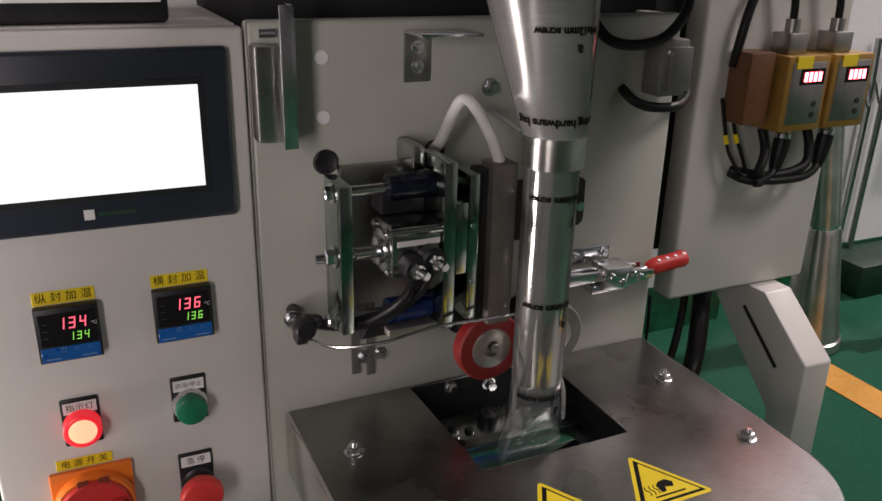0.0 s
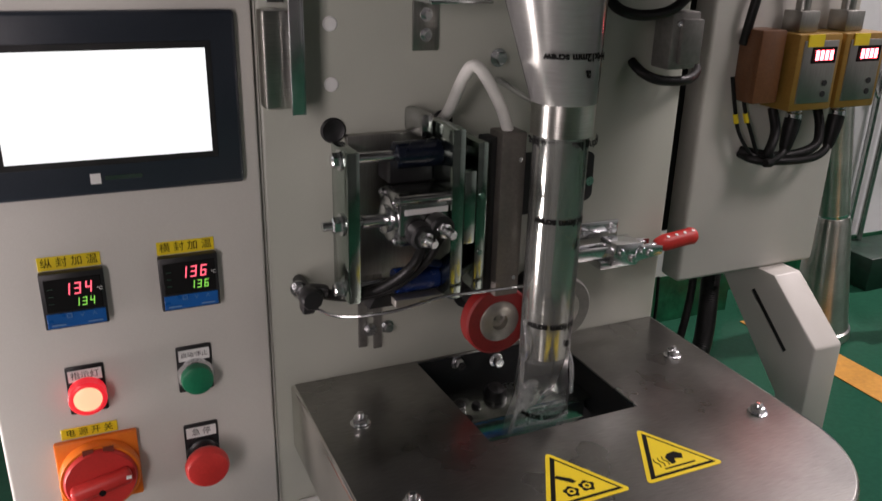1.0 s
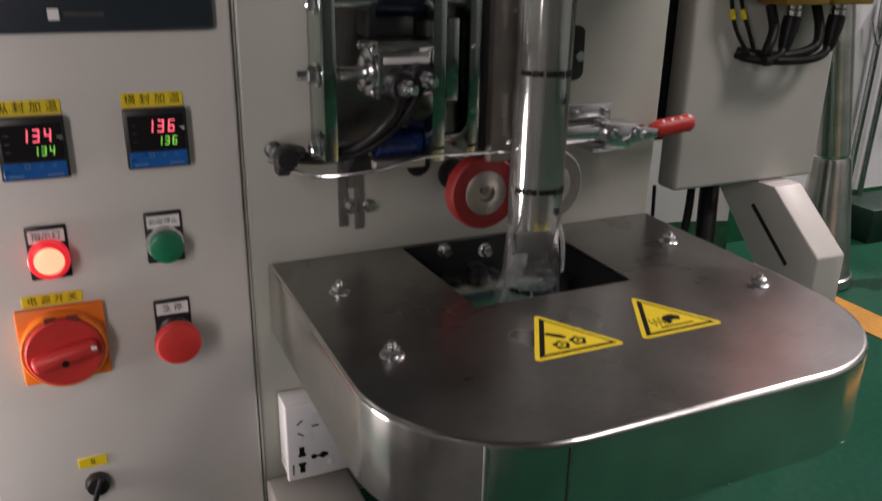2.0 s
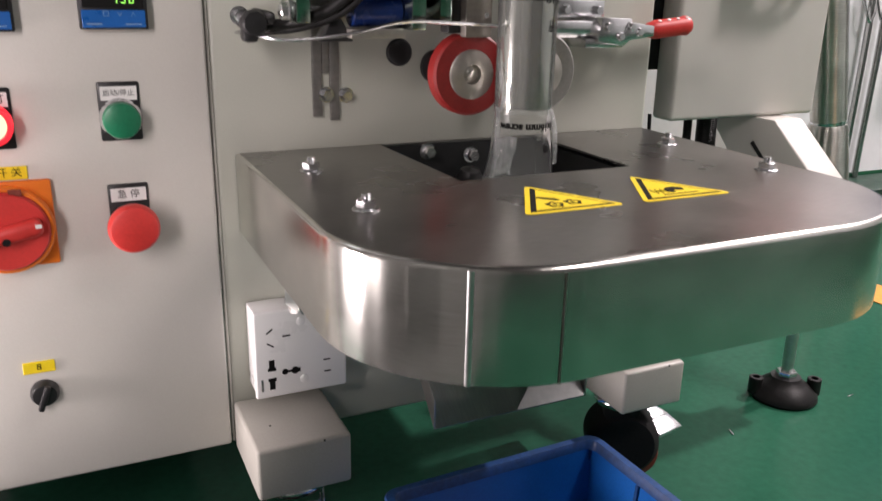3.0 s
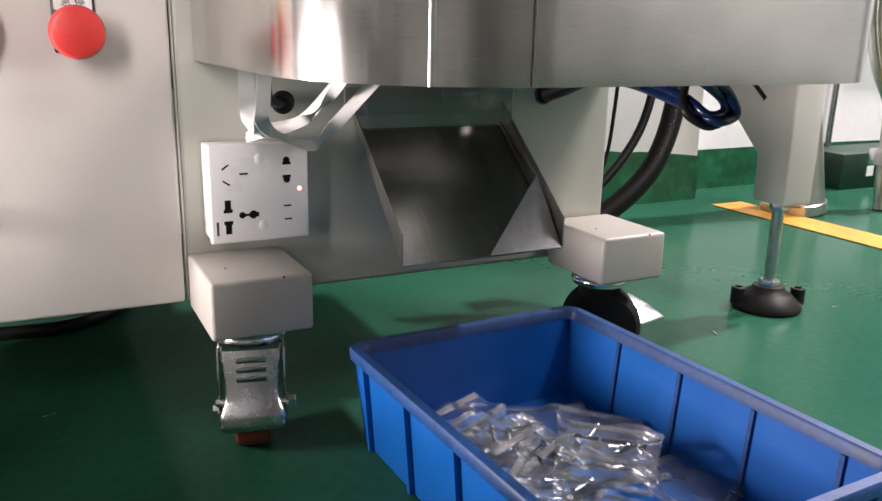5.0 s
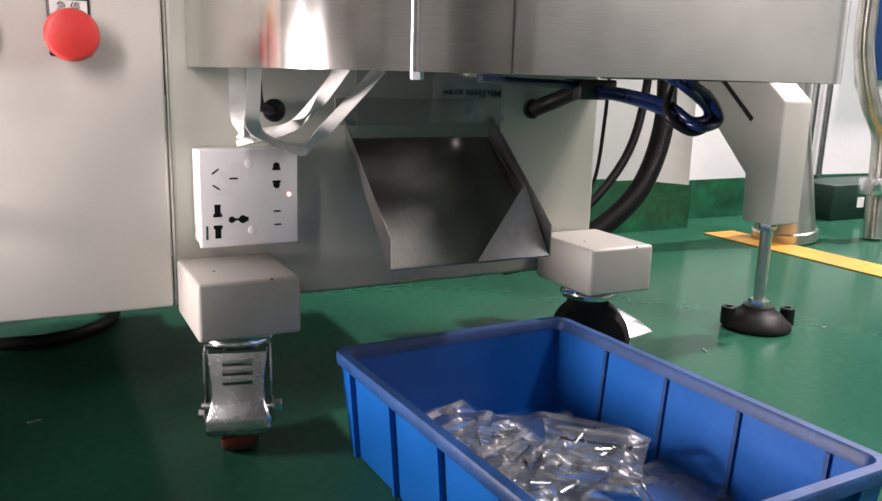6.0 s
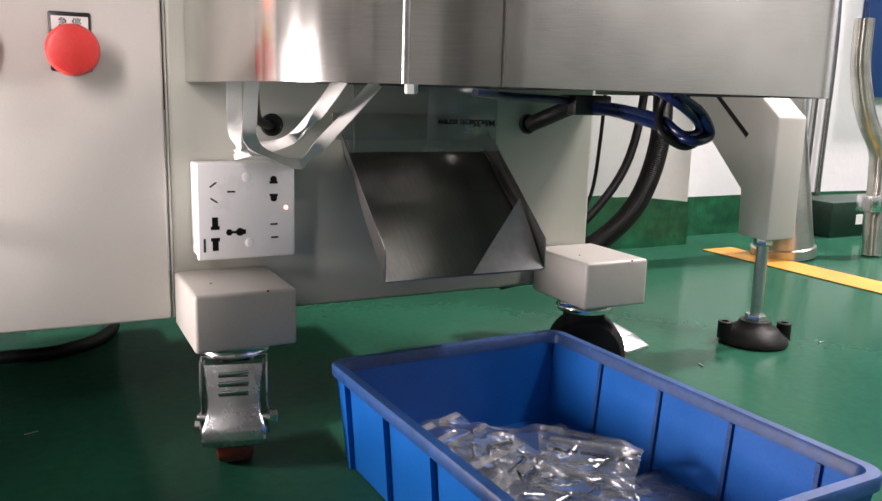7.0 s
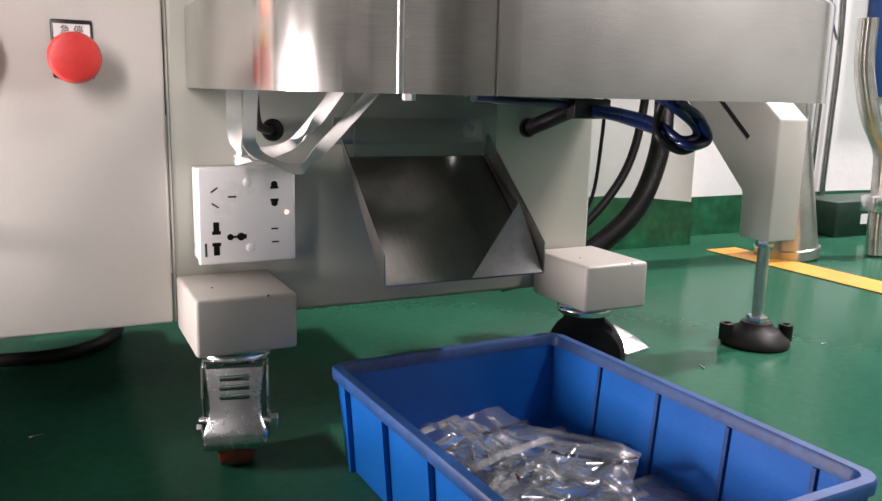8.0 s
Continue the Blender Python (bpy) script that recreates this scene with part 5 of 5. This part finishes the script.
def amplifier(x):
    a = thing("flow_sensor", (x + 0.036, 0.09, 0.62), "amber boxed digital sensor with a red display", "sensor", "digital sensors")
    part("case", box(x, x + 0.073, 0.048, 0.0995, 0.620, 0.716, 0.003), GOLD, a)
    part("face", box(x + 0.008, x + 0.066, 0.0465, 0.0485, 0.630, 0.708, 0.001), DULL, a)
    part("display", box(x + 0.022, x + 0.063, 0.0455, 0.0472, 0.680, 0.700), INK, a)
    for i in range(4):
        part("digit_bar", box(x + 0.028 + i * 0.008, x + 0.033 + i * 0.008, 0.0448, 0.0458, 0.684, 0.696), SENSLED, a)
    part("yellow_tab", box(x + 0.012, x + 0.038, 0.0450, 0.0468, 0.7005, 0.7155), YELLOW, a)
    for i in range(2):
        part("key", lathe((x + 0.052, 0.0465, 0.655 - i * 0.014), (0, -1, 0), [(0.004, 0), (0.004, 0.001), (0, 0.001)], 12), BLACK, a)
    part("gland", join(box(x + 0.010, x + 0.042, 0.062, 0.092, 0.7162, 0.742, 0.002), rod((x + 0.026, 0.077, 0.742), (x + 0.026, 0.077, 0.758), 0.009)), DULL, a)
    part("connector", lathe((x + 0.040, 0.074, 0.620), (0, 0, -1), [(0.010, 0), (0.010, 0.005), (0.0085, 0.006), (0.0105, 0.008), (0.0105, 0.014), (0.008, 0.016)], 20), CHROME, a)
    return a


amplifier(0.660)
amplifier(0.739)
rb = solo("terminal_block", box(0.612, 0.652, 0.062, 0.0995, 0.630, 0.720, 0.002), surface("dark_brown_block", (0.14, 0.06, 0.025), 0.4, vary=0.2), "dark brown terminal block on the side cabinet", "terminal block", at=(0.63, 0.09, 0.63))
cb = thing("cable_bunch", (0.70, 0.08, 0.55), "bunch of black sensor cables with yellow markers", "cable")
for x in (0.660, 0.739):
    part("boot", lathe((x + 0.040, 0.074, 0.604), (-0.25, -0.1, -1), [(0.011, 0), (0.011, 0.014), (0.0085, 0.035), (0.006, 0.045)], 18), RUBBER, cb)
    part("lead", hose([(x + 0.030, 0.070, 0.566), (x + 0.018, 0.066, 0.557), (x - 0.01, 0.06, 0.552), (0.66 + (x - 0.66) * 0.3, 0.062, 0.551), (0.645, 0.075, 0.553), (0.641, 0.099, 0.556)], 0.0055, 10), RUBBER, cb)
    part("lead", hose([(x + 0.012, 0.085, 0.618), (x + 0.010, 0.072, 0.59), (x - 0.004, 0.064, 0.566), (0.66 + (x - 0.66) * 0.3, 0.070, 0.556), (0.640, 0.099, 0.560)], 0.0065, 10), RUBBER, cb)
    part("top_lead", hose([(x + 0.026, 0.077, 0.757), (x + 0.022, 0.077, 0.785), (x + 0.005, 0.080, 0.82), (x - 0.02, 0.085, 0.86)], 0.005, 10), RUBBER, cb)
for k in range(2):
    pts = [(0.603 + 0.015 * k, 0.093, 0.66), (0.608 + 0.016 * k, 0.085, 0.62), (0.618 + 0.02 * k, 0.083, 0.59), (0.638 + 0.012 * k, 0.08, 0.563), (0.648, 0.075, 0.557)]
    part("thin_lead", hose(pts, 0.0025, 8), RUBBER, cb)
    part("yellow_marker", rod((0.609 + 0.0165 * k, 0.0845, 0.614), (0.6125 + 0.0175 * k, 0.0838, 0.602), 0.0034, 10), YELLOW, cb)
part("top_conduit", hose([(0.612, 0.092, 0.70), (0.612, 0.085, 0.74), (0.622, 0.085, 0.78), (0.65, 0.09, 0.83)], 0.006, 10), RUBBER, cb)

# ---- hoses below the table ----
fl = thing("ribbon_cable", (0.06, -0.06, 0.30), "white flat sleeved leads hanging below the table", "cable")


def ribbon(points, half, faces, thick=0.0006, k=8):
    """A flat band along a smooth line; faces gives the way that its flat side looks, point by point."""
    line, look_to = glide(points, k), glide(faces, k)
    bm = bmesh.new()
    rings = []
    for i, c in enumerate(line):
        d = (line[min(i + 1, len(line) - 1)] - line[max(i - 1, 0)]).normalized()
        u = d.cross(look_to[i]).normalized()
        v = u.cross(d)
        rings.append([bm.verts.new(c + u * half * a + v * thick * b) for a, b in ((-1, -1), (1, -1), (1, 1), (-1, 1))])
    for a, b in zip(rings, rings[1:]):
        for q in range(4):
            bm.faces.new((a[q], a[(q + 1) % 4], b[(q + 1) % 4], b[q]))
    bm.faces.new(rings[0][::-1])
    bm.faces.new(rings[-1])
    bmesh.ops.recalc_face_normals(bm, faces=bm.faces)
    return bm


OUT, SIDE = (-0.2, -1, 0.05), (0.75, -0.65, 0.2)
part("ribbon", ribbon([(0.014, -0.125, 0.335), (0.016, -0.118, 0.30), (0.024, -0.085, 0.278), (0.038, -0.055, 0.267), (0.052, -0.045, 0.266), (0.062, -0.05, 0.268)], 0.0056, [OUT, OUT, (-0.5, -0.8, 0.1), (-0.2, -0.6, 0.75), (0.1, -0.5, 0.85), (0.2, -0.5, 0.8)]), CLOTHW, fl)
part("ribbon", ribbon([(0.026, -0.135, 0.335), (0.026, -0.125, 0.300), (0.033, -0.098, 0.280), (0.055, -0.075, 0.266), (0.076, -0.070, 0.2580), (0.087, -0.072, 0.263), (0.110, -0.085, 0.29), (0.140, -0.10, 0.328)], 0.0054, [OUT, OUT, OUT, (0.1, -0.6, 0.8), (0.2, -0.7, 0.7), SIDE, (-0.5, -0.8, 0.35), (-0.5, -0.85, 0.3)]), CLOTHW, fl)
part("ribbon", ribbon([(0.040, -0.04, 0.272), (0.060, -0.045, 0.272), (0.080, -0.055, 0.279), (0.098, -0.085, 0.31), (0.108, -0.10, 0.332)], 0.0052, [(0, -0.5, 0.85), (-0.1, -0.6, 0.8), (-0.4, -0.8, 0.4), (-0.5, -0.8, 0.35), (-0.5, -0.85, 0.3)]), CLOTHW, fl)
part("ribbon", ribbon([(0.030, -0.05, 0.262), (0.048, -0.055, 0.268), (0.066, -0.060, 0.273), (0.084, -0.072, 0.287), (0.100, -0.092, 0.312), (0.110, -0.105, 0.332)], 0.0046, [(0.2, -0.5, 0.85), (0, -0.7, 0.7), (-0.3, -0.8, 0.5), SIDE, (-0.5, -0.8, 0.35), (-0.5, -0.85, 0.3)]), CLOTHW, fl)
part("grommet_lead", hose([(0.076, 0.0, 0.288), (0.066, -0.02, 0.289), (0.050, -0.05, 0.297), (0.035, -0.10, 0.33)], 0.0040, 10), RUBBER, fl)
bh = thing("blue_air_hoses", (0.40, -0.12, 0.30), "coiled dark blue and black air hoses under the table", "hose")
part("manifold", hose([(0.358, -0.002, 0.291), (0.365, -0.025, 0.300), (0.386, -0.045, 0.3125), (0.41, -0.05, 0.314)], 0.0085, 12), RUBBER, bh)
part("block", box(0.374, 0.420, -0.06, -0.03, 0.303, 0.3235, 0.002), BLACK, bh)
part("hose", hose([(0.24, -0.09, 0.322), (0.30, -0.07, 0.319), (0.36, -0.05, 0.318), (0.40, -0.045, 0.314)], 0.0042, 10), BLUET, bh)
part("hose", hose([(0.399, -0.059, 0.309), (0.389, -0.11, 0.306), (0.352, -0.208, 0.299), (0.351, -0.248, 0.289), (0.37, -0.248, 0.29), (0.374, -0.248, 0.297), (0.361, -0.248, 0.312), (0.338, -0.248, 0.323)], 0.0040, 10), BLUET, bh)
part("hose", hose([(0.399, -0.059, 0.314), (0.386, -0.116, 0.312), (0.349, -0.214, 0.305), (0.348, -0.244, 0.293), (0.366, -0.243, 0.295), (0.363, -0.243, 0.305), (0.335, -0.246, 0.32), (0.352, -0.2, 0.33)], 0.0038, 10), BLUET, bh)
part("hose", hose([(0.349, -0.222, 0.332), (0.347, -0.217, 0.311), (0.335, -0.233, 0.295), (0.351, -0.241, 0.284), (0.368, -0.241, 0.288), (0.371, -0.241, 0.302), (0.351, -0.241, 0.322)], 0.0036, 10), RUBBER, bh)
part("thin_lead", hose([(0.537, 0.105, 0.39), (0.535, 0.10, 0.34), (0.532, 0.10, 0.27), (0.523, 0.10, 0.20), (0.50, 0.10, 0.165), (0.46, 0.10, 0.15)], 0.0024, 8), RUBBER, bh)
co = thing("corrugated_hose", (0.56, 0.1, 0.1), "thick black corrugated hose hanging to the floor", "hose")
part("hose", hose([(0.690, 0.17, 0.42), (0.675, 0.15, 0.345), (0.643, 0.115, 0.26), (0.600, 0.10, 0.185), (0.54, 0.10, 0.135), (0.47, 0.105, 0.105), (0.40, 0.12, 0.09)], 0.0135, 16, k=60, ribs=0.045), RUBBER, co)
part("hose", hose([(0.665, 0.18, 0.42), (0.640, 0.15, 0.32), (0.600, 0.13, 0.23), (0.53, 0.12, 0.16), (0.46, 0.125, 0.12)], 0.006, 12), RUBBER, co)

uc = thing("floor_cable", (-0.12, 0.2, 0.0), "thick black cable lying on the floor below the cabinet", "cable")
part("cable", hose([(-0.30, 0.30, 0.008), (-0.17, 0.278, 0.008), (-0.112, 0.277, 0.008), (-0.066, 0.307, 0.008), (-0.042, 0.36, 0.008), (-0.04, 0.40, 0.008)], 0.008, 12), RUBBER, uc)

# ---- stainless feeder behind ----
fd = thing("feed_pipe", (1.30, 0.45, 0.0), "stainless steel feeder pipe with a flared foot", "pipe")
part("upper_pipe", rod((1.215, 0.46, 0.62), (1.277, 0.45, 0.295), 0.035, 32), STEEL, fd)
part("collar", rod((1.275, 0.45, 0.305), (1.279, 0.45, 0.272), 0.034, 32), CHROME, fd)
part("flare", lathe((1.308, 0.45, 0.004), (-0.11, 0, 1), [(0.066, 0), (0.066, 0.02), (0.061, 0.022), (0.040, 0.275), (0.036, 0.285)], 36), STEEL, fd)
sd = thing("steel_stand", (1.50, 0.40, 0.0), "bent stainless tube stand leg", "stand")
part("tube", hose([(1.44, 0.42, 0.50), (1.445, 0.42, 0.40), (1.47, 0.41, 0.30), (1.505, 0.40, 0.235), (1.51, 0.395, 0.18), (1.50, 0.385, 0.08), (1.50, 0.38, 0.004)], 0.020, 16), STEEL, sd)
part("clamp", box(1.455, 1.50, 0.36, 0.40, 0.10, 0.135, 0.003), CHROME, sd)
# Flat board on the wall, standing in for a blue machine.
bb = solo("blue_machine_board", box(1.83, 2.5, 0.700, 0.7195, 0.345, 1.05, 0.004), BLUEB, "flat dark blue board standing in for a blue machine", "board", at=(2.1, 0.71, 0.345))
hk = thing("wall_hook", (1.68, 0.70, 0.45), "thin grey pipes hanging on the white wall", "pipe")
for k in range(2):
    part("pipe", hose([(1.655 + 0.05 * k, 0.70, 0.64), (1.665 + 0.05 * k, 0.70, 0.45), (1.66 + 0.05 * k, 0.70, 0.12), (1.66 + 0.05 * k, 0.70, 0.004)], 0.008, 8), ALU, hk)
part("hook", hose([(1.63, 0.70, 0.53), (1.640, 0.69, 0.49), (1.653, 0.69, 0.475), (1.665, 0.69, 0.50), (1.672, 0.70, 0.535), (1.69, 0.69, 0.48)], 0.003, 8), ALU, hk)
# Low box painted dark for the wall base that lies in shade.
nb = thing("shaded_wall_base", (1.80, 0.63, 0.0), "low dark green box for the shaded wall base, with a pale mark", "plinth")
part("body", box(1.62, 1.98, 0.58, 0.715, 0.0, 0.088, 0.004), DADOSH, nb)
part("mark", box(1.71, 1.735, 0.5785, 0.5798, 0.03, 0.055), LABELW, nb)

# ---- blue bin ----
BIN = pose(0.2245, -0.2775, 0, 0, 0, 2.2)
bn = thing("plastic_bin", (0, 0, 0), "open blue plastic bin with ribbed walls on the floor", "bin")
W, L, H, T = 0.117, 0.1725, 0.0905, 0.0035


def bin_wall(a, b, flare=0.006):
    """A wall panel between two top corners; the foot is drawn in."""
    a, b = Vector(a), Vector(b)
    ia, ib = a * 0.945, b * 0.945
    d = (b - a).normalized()
    nrm = Vector((d.y, -d.x))
    pts = [(ia.x, ia.y, 0.002), (ib.x, ib.y, 0.002), (b.x, b.y, H - 0.006), (a.x, a.y, H - 0.006)]
    return prism(pts, (-nrm.x * T, -nrm.y * T, 0))


cor = [(-W, -L), (W, -L), (W, L), (-W, L)]
for i in range(4):
    part("wall", bin_wall(cor[i], cor[(i + 1) % 4]), BLUEP, bn)
part("bottom", box(-W * 0.94, W * 0.94, -L * 0.94, L * 0.94, 0.001, 0.005), BLUEP, bn)
bm = bmesh.new()
rimv = []
for k, z in ((1.0, H - 0.010), (1.045, H - 0.010), (1.05, H - 0.002), (1.04, H), (0.985, H), (0.975, H - 0.002), (0.965, H - 0.010)):
    ring = []
    for cx, cyy in cor:
        sx, sy = math.copysign(1, cx), math.copysign(1, cyy)
        off = (k - 1) * 0.13
        x, y, r = W + off, L + off, 0.012 + off * 0.5
        a0 = {(1, 1): 0, (-1, 1): 90, (-1, -1): 180, (1, -1): 270}[(sx, sy)]
        for j in range(6):
            a = radians(a0 + 18 * j)
            ring.append(bm.verts.new((sx * (x - r) + r * math.cos(a), sy * (y - r) + r * math.sin(a), z)))
    rimv.append(ring)
for a, b in zip(rimv, rimv[1:]):
    n = len(a)
    for i in range(n):
        bm.faces.new((a[i], a[(i + 1) % n], b[(i + 1) % n], b[i]))
bmesh.ops.recalc_face_normals(bm, faces=bm.faces)
part("rim", bm, BLUER, bn, "thick scuffed navy rim")
for s in (-1, 1):
    for j in range(5):
        y = (0.017 if s > 0 else -0.007) - L * 0.88 + j * L * 1.76 / 4
        part("rib", prism([(s * W * 0.945, y - 0.002, 0.002), (s * (W * 0.945 + 0.0045), y - 0.002, 0.002), (s * (W + 0.0045), y - 0.002, H - 0.01), (s * W, y - 0.002, H - 0.01)], (0, 0.004, 0)), BLUEP, bn)
        # Dark strips painted for the shade in the grooves between wall panels.
        part("groove_shade", prism([(s * (W * 0.945 - T), y - 0.0018, 0.004), (s * (W * 0.945 - T - 0.0030), y - 0.0018, 0.004), (s * (W - T - 0.0030), y - 0.0018, H - 0.01), (s * (W - T), y - 0.0018, H - 0.01)], (0, 0.0036, 0)), BLUER, bn)
    for j in range(4):
        x = -W * 0.75 + j * W * 1.5 / 3
        part("rib", prism([(x - 0.002, s * L * 0.945, 0.002), (x - 0.002, s * (L * 0.945 + 0.0045), 0.002), (x - 0.002, s * (L + 0.0045), H - 0.01), (x - 0.002, s * L, H - 0.01)], (0.004, 0, 0)), BLUEP, bn)
bn.matrix_basis = BIN

# ---- bags lying in the bin ----
rnd = random.Random(11)


def pile_bag(x, y, z, yaw, tip, roll, seed, text="M4x30mm screw", w=0.076, h=0.07):
    b = thing("plastic_bag", (0, 0, 0), "crumpled clear plastic bag of screws in the bin", "bag", "bags in the bin")
    part("film", bag_mesh(w, h, 0.0045, seed, crumple=0.0019, k=22), FILMB, b)
    part("seal", seal_strip(w * 0.97, -h / 2 - 0.001), SEALM, b, "crimped seal")
    part("seal", seal_strip(w * 0.97, h / 2 - 0.005), SEALM, b, "crimped seal")
    if text:
        part("print", lettering(text, 0.0078, lambda u, v: (u, -0.0112, v - 0.004), weight=0.0004), INK, b)
    for k in range(2):
        q = Vector((rnd.uniform(-0.02, 0.02), rnd.uniform(-0.003, 0.003), rnd.uniform(-0.028, -0.005)))
        d = Vector((rnd.uniform(-1, 1), rnd.uniform(-0.2, 0.2), rnd.uniform(-0.6, 0.6))).normalized()
        part("screw", join(rod(q, q + d * 0.016, 0.0016, 8), rod(q + d * 0.016, q + d * 0.018, 0.0032, 10)), CHROME, b)
    b.matrix_basis = pose(x, y, z, tip, roll, yaw)
    return b


for x, y, z, yaw, tip, roll, seed, text in (
        (0.195, -0.175, 0.014, 30, -87, 3, 21, ""), (0.262, -0.185, 0.014, -20, -88, -3, 22, ""), (0.195, -0.245, 0.015, 70, -86, 3, 23, ""),
        (0.262, -0.262, 0.017, 168, -86, 3, 24, ""), (0.300, -0.310, 0.015, 12, -88, 0, 25, ""), (0.215, -0.325, 0.016, 130, -87, 2, 26, ""),
        (0.205, -0.205, 0.026, 25, -85, -4, 27, ""), (0.275, -0.235, 0.026, -35, -84, 6, 28, ""), (0.185, -0.290, 0.022, 40, -84, -3, 29, ""), (0.290, -0.375, 0.015, 75, -87, 3, 30, ""),
        (0.190, -0.185, 0.034, 28, -82, 4, 31, ""), (0.240, -0.288, 0.042, 133, -101, 2, 32, "M4x30mm screw")):
    pile_bag(x, y, z, yaw, tip, roll, seed, text)

# small litter on the floor
for k, (x, y, a) in enumerate(((-0.14, 0.05, 15), (0.60, -0.04, 70), (0.83, -0.03, 5), (-0.03, -0.18, 30), (0.41, 0.02, 120))):
    solo("metal_chip", turned(box(x - 0.006, x + 0.006, y - 0.0008, y + 0.0008, 0.0, 0.0016, 0.0003, 1), about((x, y, 0), Matrix.Rotation(radians(a), 4, "Z"))), CHROME, "small bright metal chip on the floor", "chip", "floor chips", at=(x, y, 0))


def motions():
    """The film steps down, the bar and jaws close, and one bag drops into the bin."""
    P, step = 1.75, 0.050
    pulls = [0.56 + P * k for k in range(3)]
    film, turn_l, turn_r = [(0, 0.0)], [], []
    for k, t in enumerate(pulls):
        film += [(t, -step * k), (t + 0.36, -step * (k + 1))]
    film = [(t, d) for t, d in film if t < 8] + [(8.0, film[-1][1])]
    walk(prints, [(t, pose(TX, TY, 0.5 + d)) for t, d in film])
    walk(next_bag, [(0.0, pose(TX, TY, 0.42)), (0.56, pose(TX, TY, 0.42)), (0.92, pose(TX, TY, 0.37)), (2.31, pose(TX, TY, 0.37)), (2.50, pose(TX, TY, 0.325)),
                    (2.62, pose(0.240, -0.080, 0.262, 20, 0, 4)), (2.78, pose(0.235, -0.165, 0.160, 50, 4, 8)), (2.92, pose(0.225, -0.235, 0.036, 88, 0, 12)), (8.0, pose(0.225, -0.235, 0.036, 88, 0, 12))])
    walk(cprints, [(t, pose(TX + 0.18 * -d * 0.9, TY - d * 0.155, 0.7 + d)) for t, d in film])
    for w, s in ((wl, 1), (wr, -1)):
        walk(w, [(t, Matrix.Translation(w.location) @ Matrix.Rotation(s * d / 0.0355, 4, "Y")) for t, d in film])
    home = Vector(slide.location)
    rows, jrows = [(0.0, 0.0)], [(0.0, 0.0)]
    for k in range(5):
        c = 0.20 + P * k
        rows += [(c, 0.0), (c + 0.09, 0.0125), (c + 0.33, 0.0125), (c + 0.43, 0.0)]
        jrows += [(c - 0.02, 0.0), (c + 0.10, 1.0), (c + 0.40, 1.0), (c + 0.55, 0.0)]
    rows = [r for r in rows if r[0] < 8] + [(8.0, 0.0)]
    jrows = [r for r in jrows if r[0] < 8] + [(8.0, 0.0)]
    walk(slide, [(t, pose(home.x + d, home.y, home.z)) for t, d in rows])
    for j, d in ((jb, 0.022), (jf, -0.010)):
        o = Vector(j.location)
        walk(j, [(t, pose(o.x, o.y + d * f, o.z)) for t, f in jrows])
    walk(bag, [(0.0, pose(0.222, -0.103, 0.332)), (5.81, pose(0.222, -0.103, 0.332)), (6.17, pose(0.222, -0.103, 0.305)), (7.34, pose(0.222, -0.103, 0.303)),
               (7.46, pose(0.230, -0.085, 0.245, -15, 0, 0)), (7.56, pose(0.252, -0.100, 0.215, -40, 10, 8)), (7.64, pose(0.255, -0.148, 0.165, -50, 14, 12)),
               (7.74, pose(0.222, -0.188, 0.070, -70, 8, 14)), (7.80, pose(0.213, -0.200, 0.046, -82, 4, 18)), (8.0, pose(0.213, -0.200, 0.046, -82, 4, 18))])


motions()
